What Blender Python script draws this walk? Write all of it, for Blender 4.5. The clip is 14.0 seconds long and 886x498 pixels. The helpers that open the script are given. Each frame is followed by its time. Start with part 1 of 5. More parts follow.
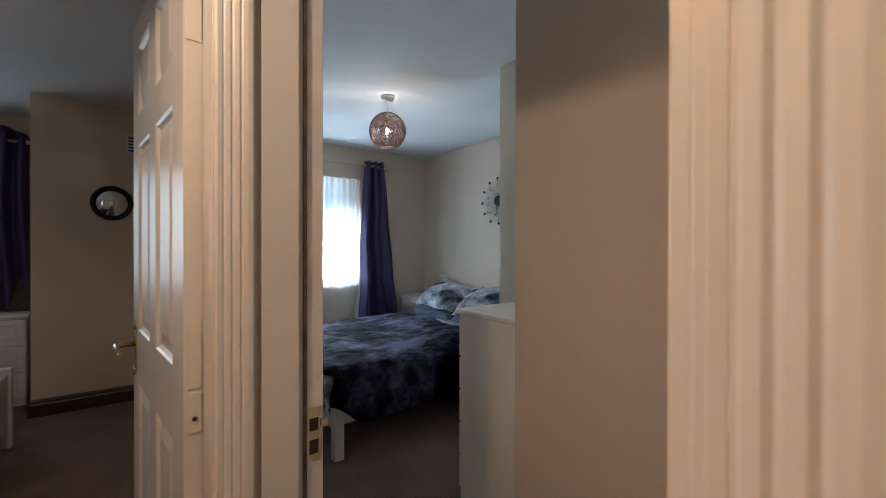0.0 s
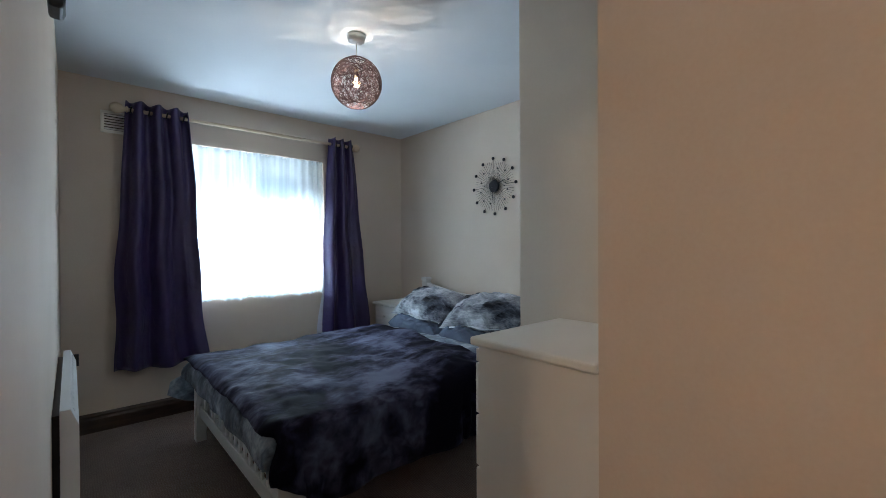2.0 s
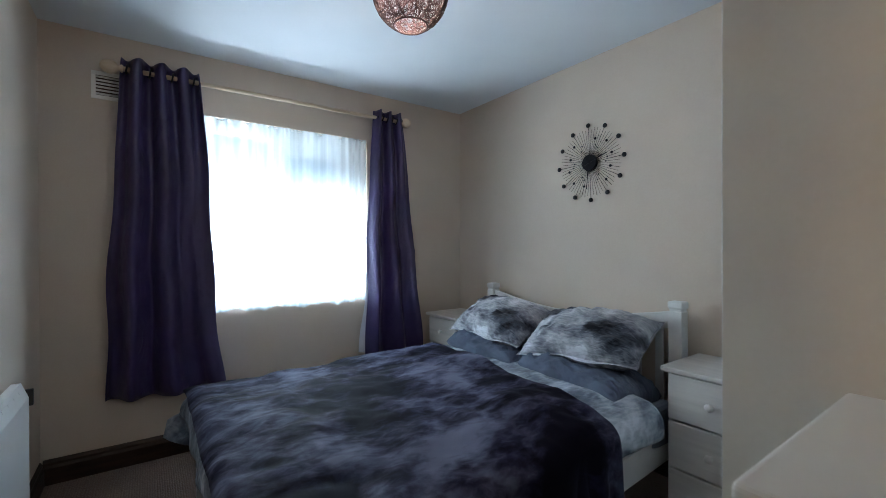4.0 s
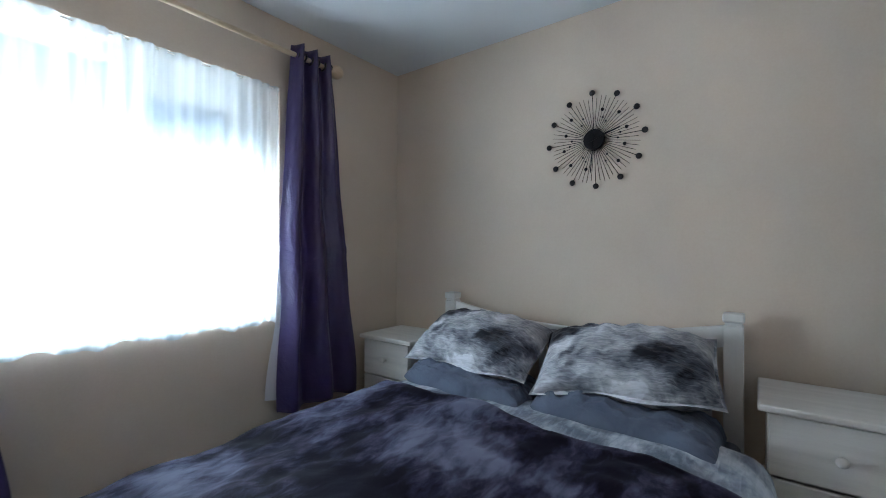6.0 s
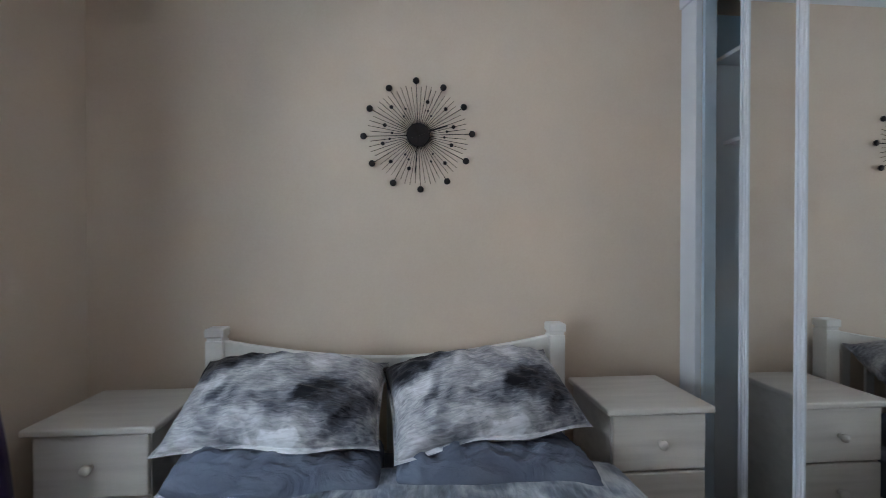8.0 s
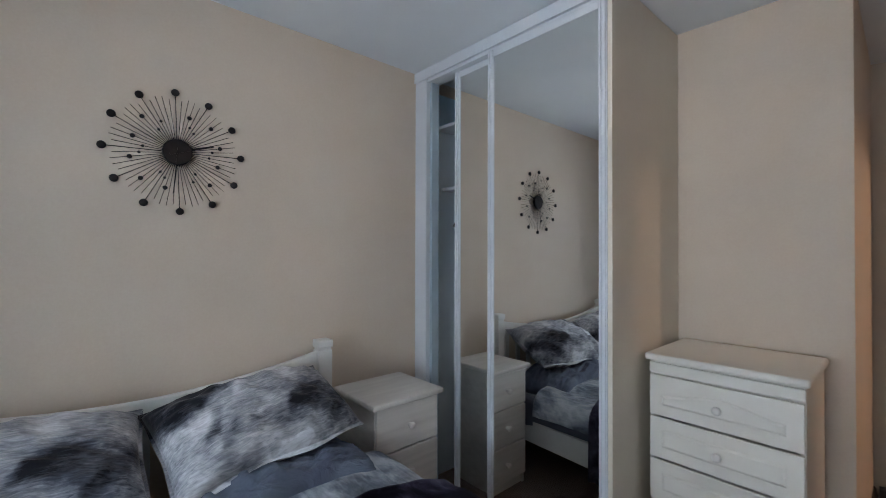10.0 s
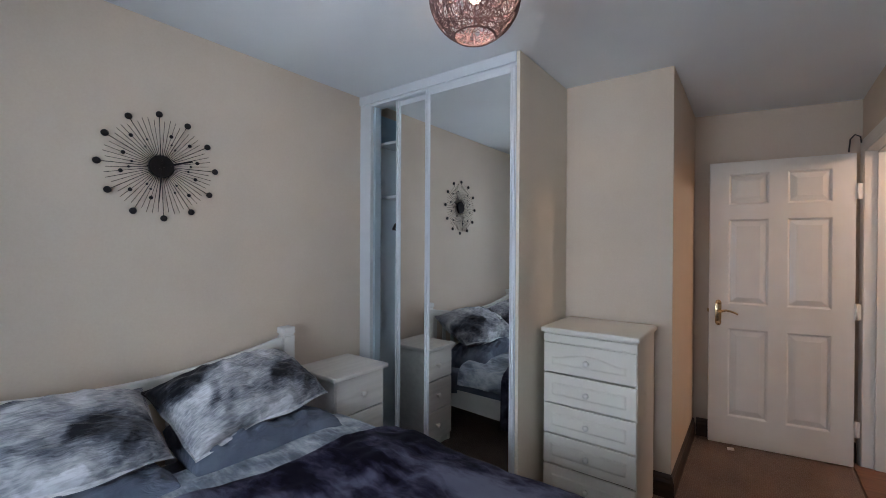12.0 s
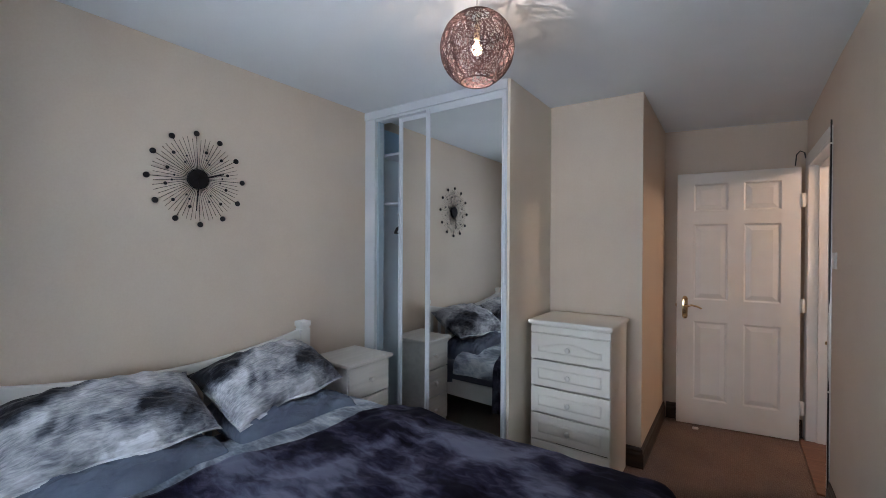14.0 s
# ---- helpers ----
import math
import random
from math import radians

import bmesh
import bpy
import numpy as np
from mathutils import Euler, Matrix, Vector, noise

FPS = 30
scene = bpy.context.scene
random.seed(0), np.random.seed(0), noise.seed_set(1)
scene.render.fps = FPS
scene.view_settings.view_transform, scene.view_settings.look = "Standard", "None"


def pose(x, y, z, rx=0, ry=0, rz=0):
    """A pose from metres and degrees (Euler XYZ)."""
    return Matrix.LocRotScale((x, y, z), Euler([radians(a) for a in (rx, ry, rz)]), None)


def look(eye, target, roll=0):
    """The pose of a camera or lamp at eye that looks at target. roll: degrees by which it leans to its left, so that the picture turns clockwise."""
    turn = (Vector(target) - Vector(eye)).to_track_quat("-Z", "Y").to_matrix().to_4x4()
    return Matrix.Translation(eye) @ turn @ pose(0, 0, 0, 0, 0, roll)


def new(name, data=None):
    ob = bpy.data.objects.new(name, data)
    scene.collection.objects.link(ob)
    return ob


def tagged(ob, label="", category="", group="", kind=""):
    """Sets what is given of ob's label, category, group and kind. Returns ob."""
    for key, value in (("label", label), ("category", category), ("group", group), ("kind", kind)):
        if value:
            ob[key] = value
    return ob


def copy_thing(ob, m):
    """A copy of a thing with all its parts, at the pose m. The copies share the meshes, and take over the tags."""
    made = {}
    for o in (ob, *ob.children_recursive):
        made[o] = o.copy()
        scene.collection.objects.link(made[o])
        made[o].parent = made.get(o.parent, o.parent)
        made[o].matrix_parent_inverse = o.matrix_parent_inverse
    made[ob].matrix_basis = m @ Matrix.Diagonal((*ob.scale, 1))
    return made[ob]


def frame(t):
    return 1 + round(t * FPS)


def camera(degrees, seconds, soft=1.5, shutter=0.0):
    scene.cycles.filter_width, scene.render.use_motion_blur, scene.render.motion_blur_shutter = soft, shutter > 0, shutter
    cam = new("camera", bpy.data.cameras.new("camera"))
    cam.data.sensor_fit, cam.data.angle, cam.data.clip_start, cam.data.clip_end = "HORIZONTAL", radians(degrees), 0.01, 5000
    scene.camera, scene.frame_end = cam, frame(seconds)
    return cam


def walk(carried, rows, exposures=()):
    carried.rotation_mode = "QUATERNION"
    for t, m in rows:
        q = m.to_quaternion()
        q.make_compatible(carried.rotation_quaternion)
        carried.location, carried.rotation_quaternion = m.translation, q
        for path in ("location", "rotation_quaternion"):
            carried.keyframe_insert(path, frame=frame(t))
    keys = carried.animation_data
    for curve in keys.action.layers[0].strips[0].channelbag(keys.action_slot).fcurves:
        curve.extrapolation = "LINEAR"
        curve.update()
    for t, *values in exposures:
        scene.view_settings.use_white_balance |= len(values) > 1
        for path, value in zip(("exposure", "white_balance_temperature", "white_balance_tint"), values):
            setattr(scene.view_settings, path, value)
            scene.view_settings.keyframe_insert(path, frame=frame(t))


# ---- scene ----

# PATH: seconds, eye and target in metres, roll in degrees
cam = camera(93.3, 14.0, soft=0.4, shutter=0.22)
PATH = [
    (0, (0.264, 0.098, 1.268), (1.483, 1.684, 1.259), 0.1),
    (0.5, (0.324, 0.283, 1.251), (1.67, 1.763, 1.248), -0.1),
    (1, (0.430, 0.470, 1.263), (1.807, 1.921, 1.245), 0.1),
    (1.5, (0.553, 0.641, 1.265), (1.932, 2.089, 1.246), 0.0),
    (2, (0.675, 0.812, 1.241), (2.001, 2.309, 1.229), -0.3),
    (2.5, (0.842, 0.948, 1.236), (2.056, 2.537, 1.223), -0.4),
    (2.7, (0.922, 1.023, 1.240), (2.078, 2.654, 1.224), -0.2),
    (4.8, (1.144, 1.919, 1.196), (2.295, 3.555, 1.190), -0.2),
    (5, (1.177, 2.021, 1.19), (2.382, 3.617, 1.188), -0.1),
    (5.5, (1.191, 2.243, 1.188), (2.578, 3.683, 1.189), 0.2),
    (6, (1.217, 2.496, 1.189), (2.813, 3.7, 1.199), 0.2),
    (6.5, (1.252, 2.719, 1.218), (3.025, 3.645, 1.208), 0.1),
    (7, (1.325, 2.859, 1.206), (3.214, 3.515, 1.223), 0.2),
    (7.5, (1.392, 3.005, 1.229), (3.372, 3.289, 1.247), 0.1),
    (8, (1.517, 3.186, 1.272), (3.51, 3.023, 1.254), 0.0),
    (8.5, (1.599, 3.293, 1.297), (3.517, 2.728, 1.29), 0.1),
    (9, (1.599, 3.379, 1.343), (3.368, 2.446, 1.326), 0.0),
    (9.2, (1.564, 3.375, 1.333), (3.28, 2.347, 1.333), -0.0),
    (11.3, (1.246, 3.738, 1.39), (2.462, 2.151, 1.382), 0.3),
    (11.5, (1.228, 3.776, 1.38), (2.433, 2.18, 1.377), 0.2),
    (12, (1.172, 3.893, 1.391), (2.37, 2.291, 1.379), 0.3),
    (12.5, (1.123, 4.011, 1.391), (2.311, 2.402, 1.382), 0.2),
    (13, (1.091, 4.092, 1.398), (2.265, 2.473, 1.391), 0.2),
    (13.5, (1.078, 4.146, 1.399), (2.236, 2.515, 1.392), 0.1),
    (14, (1.056, 4.184, 1.403), (2.202, 2.544, 1.393), 0.3),
]
EXPOSURES = [(0.0, 0.32, 5950, 8), (2.0, 0.42, 5860, 6), (2.7, 0.42, 5860, 6), (5.0, 0.51, 6150, 10), (6.5, 0.50, 6200, 11), (7.5, 0.51, 6550, 14), (9.0, 0.36, 6650, 14), (11.5, 0.38, 6400, 16), (14.0, 0.40, 6400, 16)]
walk(cam, [(t, look(eye, target, roll)) for t, eye, target, roll in PATH], EXPOSURES)

# ---- world and large lights ----
world = bpy.data.worlds.new("sky")
scene.world = world
world.use_nodes = True
wn = world.node_tree.nodes
sky = wn.new("ShaderNodeTexSky")
sky.sky_type = "NISHITA"
sky.sun_disc = False
sky.sun_elevation = radians(40)
sky.sun_rotation = radians(200)
world.node_tree.links.new(sky.outputs[0], wn["Background"].inputs[0])
wn["Background"].inputs[1].default_value = 0.15


def lamp(name, kind, m, watts, colour, size=0.1, size_y=None):
    data = bpy.data.lights.new(name, kind)
    data.energy, data.color = watts, colour
    if kind == "AREA":
        data.shape, data.size, data.size_y = "RECTANGLE", size, size_y or size
    elif kind == "SUN":
        data.angle = size
    else:
        data.shadow_soft_size = size
    ob = new(name, data)
    ob.matrix_world = m
    return ob


lamp("sun", "SUN", look((0, 0, 10), (2, -4, 0)), 0.8, (1, 0.95, 0.9), radians(15))
# daylight in the two window openings, looking into the rooms
lamp("window_light", "AREA", look((1.855, 5.04, 0.98), (1.855, 0, 1.05)), 108, (0.79, 0.895, 1.0), 1.5, 0.75)
lamp("window_light_second_room", "AREA", look((-1.35, 5.60, 1.45), (-1.35, 0, 1.45)), 13, (0.80, 0.90, 1.0), 1.2, 1.3)
# lit bulbs
lamp("bulb_light", "POINT", pose(1.846, 2.840, 2.127), 4.8, (1.0, 0.79, 0.61), 0.003)
lamp("second_bulb_light", "POINT", pose(-0.85, 2.9, 2.125), 3.0, (1.0, 0.78, 0.58), 0.006)
lamp("hall_bulb_light", "POINT", pose(-0.25, 0.58, 2.12), 19, (1.0, 0.69, 0.49), 0.05)
lamp("hall_end_bulb_light", "POINT", pose(-0.9, -1.6, 2.02), 2, (1.0, 0.72, 0.53), 0.05)


# ---- materials ----
def material(name, colour, rough=0.6, metal=0.0, colour2=None, scale=8.0, detail=4.0, fine=0.0, fine_scale=200.0,
             bump=0.0, bump_scale=200.0, sheen=0.0, stretch=(1, 1, 1), lo=0.35, hi=0.65, distortion=0.0, spec=0.5, coat=0.0, rough_var=0.0):
    """A principled material: a base colour, a second one by noise, a fine grain over it, and relief."""
    m = bpy.data.materials.new(name)
    m.use_nodes = True
    nt = m.node_tree
    b = nt.nodes["Principled BSDF"]
    b.inputs["Base Color"].default_value = (*colour, 1)
    b.inputs["Roughness"].default_value = rough
    b.inputs["Metallic"].default_value = metal
    b.inputs["Specular IOR Level"].default_value = spec
    b.inputs["Sheen Weight"].default_value = sheen
    b.inputs["Coat Weight"].default_value = coat
    tc = nt.nodes.new("ShaderNodeTexCoord")
    mp = nt.nodes.new("ShaderNodeMapping")
    mp.inputs["Scale"].default_value = stretch
    nt.links.new(tc.outputs["Object"], mp.inputs["Vector"])
    out = None
    if colour2:
        n = nt.nodes.new("ShaderNodeTexNoise")
        n.inputs["Scale"].default_value, n.inputs["Detail"].default_value = scale, detail
        n.inputs["Distortion"].default_value = distortion
        r = nt.nodes.new("ShaderNodeValToRGB")
        r.color_ramp.elements[0].position, r.color_ramp.elements[0].color = lo, (*colour, 1)
        r.color_ramp.elements[1].position, r.color_ramp.elements[1].color = hi, (*colour2, 1)
        nt.links.new(mp.outputs[0], n.inputs["Vector"])
        nt.links.new(n.outputs["Fac"], r.inputs[0])
        out = r.outputs[0]
        if rough_var:
            mr = nt.nodes.new("ShaderNodeMapRange")
            mr.inputs[3].default_value, mr.inputs[4].default_value = rough - rough_var, rough + rough_var
            nt.links.new(n.outputs["Fac"], mr.inputs[0])
            nt.links.new(mr.outputs[0], b.inputs["Roughness"])
    if fine:
        n2 = nt.nodes.new("ShaderNodeTexNoise")
        n2.inputs["Scale"].default_value, n2.inputs["Detail"].default_value = fine_scale, 2
        nt.links.new(mp.outputs[0], n2.inputs["Vector"])
        mx = nt.nodes.new("ShaderNodeMix")
        mx.data_type, mx.blend_type = "RGBA", "OVERLAY"
        mx.inputs[0].default_value = fine
        if out:
            nt.links.new(out, mx.inputs[6])
        else:
            mx.inputs[6].default_value = (*colour, 1)
        nt.links.new(n2.outputs["Fac"], mx.inputs[7])
        out = mx.outputs[2]
    if out:
        nt.links.new(out, b.inputs["Base Color"])
    if bump:
        n3 = nt.nodes.new("ShaderNodeTexNoise")
        n3.inputs["Scale"].default_value, n3.inputs["Detail"].default_value = bump_scale, 3
        bp = nt.nodes.new("ShaderNodeBump")
        bp.inputs["Strength"].default_value, bp.inputs["Distance"].default_value = bump, 0.002
        nt.links.new(mp.outputs[0], n3.inputs["Vector"])
        nt.links.new(n3.outputs["Fac"], bp.inputs["Height"])
        nt.links.new(bp.outputs[0], b.inputs["Normal"])
    return m


def carpet_material():
    """Loop-pile carpet: small tufts in rows."""
    m = material("carpet", (0.170, 0.112, 0.086), 0.95, 0, (0.230, 0.154, 0.120), 3.0, 5, 0.5, 260, sheen=0.15, spec=0.2)
    nt = m.node_tree
    b = nt.nodes["Principled BSDF"]
    v = nt.nodes.new("ShaderNodeTexVoronoi")
    v.inputs["Scale"].default_value = 95
    v.inputs["Randomness"].default_value = 0.35
    tc = nt.nodes.new("ShaderNodeTexCoord")
    nt.links.new(tc.outputs["Object"], v.inputs["Vector"])
    bp = nt.nodes.new("ShaderNodeBump")
    bp.invert = True
    bp.inputs["Strength"].default_value, bp.inputs["Distance"].default_value = 0.9, 0.006
    nt.links.new(v.outputs["Distance"], bp.inputs["Height"])
    nt.links.new(bp.outputs[0], b.inputs["Normal"])
    old = b.inputs["Base Color"].links[0].from_socket
    # shade in the gaps between tufts, multiplied into the colour
    mx = nt.nodes.new("ShaderNodeMix")
    mx.data_type, mx.blend_type = "RGBA", "MULTIPLY"
    mx.inputs[0].default_value = 0.55
    r = nt.nodes.new("ShaderNodeValToRGB")
    r.color_ramp.elements[0].color, r.color_ramp.elements[1].color = (1, 1, 1, 1), (0.3, 0.3, 0.3, 1)
    r.color_ramp.elements[1].position = 0.7
    nt.links.new(v.outputs["Distance"], r.inputs[0])
    nt.links.new(old, mx.inputs[6])
    nt.links.new(r.outputs[0], mx.inputs[7])
    nt.links.new(mx.outputs[2], b.inputs["Base Color"])
    return m


def print_material(name, stops, scale, distortion, stretch=(1, 1, 1), rough=0.8, sheen=0.2, fur=0.35, fur_stretch=(90, 14, 30), bump=0.25, mid=0.0, mid_scale=9.0, patches=(), crinkle=0.0, crinkle_scale=16.0):
    """A soft printed or brushed cloth: broad blotches in several tones, with streaks of hair over them."""
    m = bpy.data.materials.new(name)
    m.use_nodes = True
    nt = m.node_tree
    b = nt.nodes["Principled BSDF"]
    b.inputs["Roughness"].default_value, b.inputs["Sheen Weight"].default_value = rough, sheen
    b.inputs["Specular IOR Level"].default_value = 0.08
    tc = nt.nodes.new("ShaderNodeTexCoord")
    mp = nt.nodes.new("ShaderNodeMapping")
    mp.inputs["Scale"].default_value = stretch
    nt.links.new(tc.outputs["Object"], mp.inputs["Vector"])
    n = nt.nodes.new("ShaderNodeTexNoise")
    n.inputs["Scale"].default_value, n.inputs["Detail"].default_value, n.inputs["Distortion"].default_value = scale, 6, distortion
    nt.links.new(mp.outputs[0], n.inputs["Vector"])
    mp2 = nt.nodes.new("ShaderNodeMapping")
    mp2.inputs["Scale"].default_value = fur_stretch
    nt.links.new(tc.outputs["Object"], mp2.inputs["Vector"])
    n2 = nt.nodes.new("ShaderNodeTexNoise")
    n2.inputs["Scale"].default_value, n2.inputs["Detail"].default_value, n2.inputs["Distortion"].default_value = 1.0, 4, 0.6
    nt.links.new(mp2.outputs[0], n2.inputs["Vector"])
    add = nt.nodes.new("ShaderNodeMath")
    add.operation = "MULTIPLY_ADD"
    add.inputs[1].default_value = fur
    sub = nt.nodes.new("ShaderNodeMath")
    sub.operation = "SUBTRACT"
    sub.inputs[1].default_value = 0.5
    nt.links.new(n2.outputs["Fac"], sub.inputs[0])
    nt.links.new(sub.outputs[0], add.inputs[0])
    nt.links.new(n.outputs["Fac"], add.inputs[2])
    value = add.outputs[0]
    if mid:
        n4 = nt.nodes.new("ShaderNodeTexNoise")
        n4.inputs["Scale"].default_value, n4.inputs["Detail"].default_value, n4.inputs["Distortion"].default_value = mid_scale, 5, 1.2
        nt.links.new(mp.outputs[0], n4.inputs["Vector"])
        s4 = nt.nodes.new("ShaderNodeMath")
        s4.operation = "SUBTRACT"
        s4.inputs[1].default_value = 0.5
        nt.links.new(n4.outputs["Fac"], s4.inputs[0])
        a4 = nt.nodes.new("ShaderNodeMath")
        a4.operation = "MULTIPLY_ADD"
        a4.inputs[1].default_value = mid
        nt.links.new(s4.outputs[0], a4.inputs[0])
        nt.links.new(value, a4.inputs[2])
        value = a4.outputs[0]
    if patches:
        # the outlines of the printed patches wander
        n7 = nt.nodes.new("ShaderNodeTexNoise")
        n7.inputs["Scale"].default_value, n7.inputs["Detail"].default_value = 9.0, 6
        nt.links.new(mp.outputs[0], n7.inputs["Vector"])
        c7 = nt.nodes.new("ShaderNodeVectorMath")
        c7.operation = "SUBTRACT"
        c7.inputs[1].default_value = (0.5, 0.5, 0.5)
        nt.links.new(n7.outputs["Color"], c7.inputs[0])
        w7 = nt.nodes.new("ShaderNodeVectorMath")
        w7.operation = "MULTIPLY_ADD"
        w7.inputs[1].default_value = (0.30, 0.16, 0.0)
        nt.links.new(c7.outputs[0], w7.inputs[0])
        nt.links.new(tc.outputs["Object"], w7.inputs[2])
        ragged = w7.outputs[0]
    for cx, cy, rx, ry, amount in patches:
        # a printed patch: an oval of darker or lighter tone with a soft edge
        m5 = nt.nodes.new("ShaderNodeMapping")
        m5.inputs["Scale"].default_value = (1 / rx, 1 / ry, 0)
        m5.inputs["Location"].default_value = (-cx / rx, -cy / ry, 0)
        nt.links.new(ragged, m5.inputs["Vector"])
        g5 = nt.nodes.new("ShaderNodeVectorMath")
        g5.operation = "LENGTH"
        nt.links.new(m5.outputs[0], g5.inputs[0])
        r5 = nt.nodes.new("ShaderNodeMapRange")
        r5.interpolation_type = "SMOOTHSTEP"
        r5.inputs[1].default_value, r5.inputs[2].default_value, r5.inputs[3].default_value, r5.inputs[4].default_value = 0.45, 1.2, amount, 0.0
        nt.links.new(g5.outputs["Value"], r5.inputs[0])
        a5 = nt.nodes.new("ShaderNodeMath")
        nt.links.new(value, a5.inputs[0])
        nt.links.new(r5.outputs[0], a5.inputs[1])
        value = a5.outputs[0]
    r = nt.nodes.new("ShaderNodeValToRGB")
    els = r.color_ramp.elements
    while len(els) < len(stops):
        els.new(0.5)
    for e, (p, c) in zip(els, stops):
        e.position, e.color = p, (*c, 1)
    nt.links.new(value, r.inputs[0])
    nt.links.new(r.outputs[0], b.inputs["Base Color"])
    bp = nt.nodes.new("ShaderNodeBump")
    bp.inputs["Strength"].default_value, bp.inputs["Distance"].default_value = bump, 0.004
    nt.links.new(n2.outputs["Fac"], bp.inputs["Height"])
    nt.links.new(bp.outputs[0], b.inputs["Normal"])
    if crinkle:
        n6 = nt.nodes.new("ShaderNodeTexNoise")
        n6.inputs["Scale"].default_value, n6.inputs["Detail"].default_value, n6.inputs["Distortion"].default_value = crinkle_scale, 7, 1.5
        nt.links.new(mp.outputs[0], n6.inputs["Vector"])
        b6 = nt.nodes.new("ShaderNodeBump")
        b6.inputs["Strength"].default_value, b6.inputs["Distance"].default_value = crinkle, 0.03
        nt.links.new(n6.outputs["Fac"], b6.inputs["Height"])
        nt.links.new(b6.outputs[0], bp.inputs["Normal"])
    return m


def plush_material():
    """Crushed velvet: a near-black pile brushed into paler patches with ragged edges, their sheen put into the colour,
    and a bluish sheen at low angles.
    """
    m = bpy.data.materials.new("midnight_plush")
    m.use_nodes = True
    nt = m.node_tree
    b = nt.nodes["Principled BSDF"]
    b.inputs["Roughness"].default_value = 0.75
    b.inputs["Specular IOR Level"].default_value = 0.05
    b.inputs["Sheen Roughness"].default_value = 0.42
    b.inputs["Sheen Tint"].default_value = (0.70, 0.72, 1.0, 1)
    tc = nt.nodes.new("ShaderNodeTexCoord")

    def noise_node(stretch, turn, scale, detail, distortion):
        mp = nt.nodes.new("ShaderNodeMapping")
        mp.inputs["Scale"].default_value = stretch
        mp.inputs["Rotation"].default_value = (0, 0, radians(turn))
        nt.links.new(tc.outputs["Object"], mp.inputs["Vector"])
        n = nt.nodes.new("ShaderNodeTexNoise")
        n.inputs["Scale"].default_value, n.inputs["Detail"].default_value, n.inputs["Distortion"].default_value = scale, detail, distortion
        nt.links.new(mp.outputs[0], n.inputs["Vector"])
        return n.outputs["Fac"]

    def combine(op, a, bb):
        q = nt.nodes.new("ShaderNodeMath")
        q.operation = op
        for k, v in enumerate((a, bb)):
            if isinstance(v, (int, float)):
                q.inputs[k].default_value = v
            else:
                nt.links.new(v, q.inputs[k])
        return q.outputs[0]

    broad = noise_node((1.0, 1.3, 1.0), 20, 2.2, 3, 0.4)
    brushed = noise_node((1.0, 1.4, 1.0), 35, 4.6, 12, 0.5)
    marks = noise_node((1.0, 2.2, 1.0), -30, 15.0, 8, 0.6)
    pile = noise_node((1.0, 1.0, 1.0), 0, 320.0, 2, 0.0)
    total = combine("ADD", combine("MULTIPLY", broad, 0.55), combine("MULTIPLY", brushed, 0.50))
    total = combine("ADD", total, combine("MULTIPLY", marks, 0.22))
    total = combine("ADD", total, combine("MULTIPLY", pile, 0.09))
    ramp = nt.nodes.new("ShaderNodeValToRGB")
    els = ramp.color_ramp.elements
    els.new(0.5)
    els.new(0.6)
    for e, (p, c) in zip(els, ((0.60, (0.0034, 0.003, 0.008)), (0.655, (0.014, 0.013, 0.029)), (0.70, (0.036, 0.036, 0.064)), (0.80, (0.105, 0.115, 0.170)))):
        e.position, e.color = p, (*c, 1)
    nt.links.new(total, ramp.inputs[0])
    nt.links.new(ramp.outputs[0], b.inputs["Base Color"])
    sh = nt.nodes.new("ShaderNodeMapRange")
    sh.inputs[1].default_value, sh.inputs[2].default_value, sh.inputs[3].default_value, sh.inputs[4].default_value = 0.60, 0.78, 0.03, 0.16
    nt.links.new(total, sh.inputs[0])
    nt.links.new(sh.outputs[0], b.inputs["Sheen Weight"])
    bp = nt.nodes.new("ShaderNodeBump")
    bp.inputs["Strength"].default_value, bp.inputs["Distance"].default_value = 0.35, 0.02
    nt.links.new(brushed, bp.inputs["Height"])
    nt.links.new(bp.outputs[0], b.inputs["Normal"])
    return m


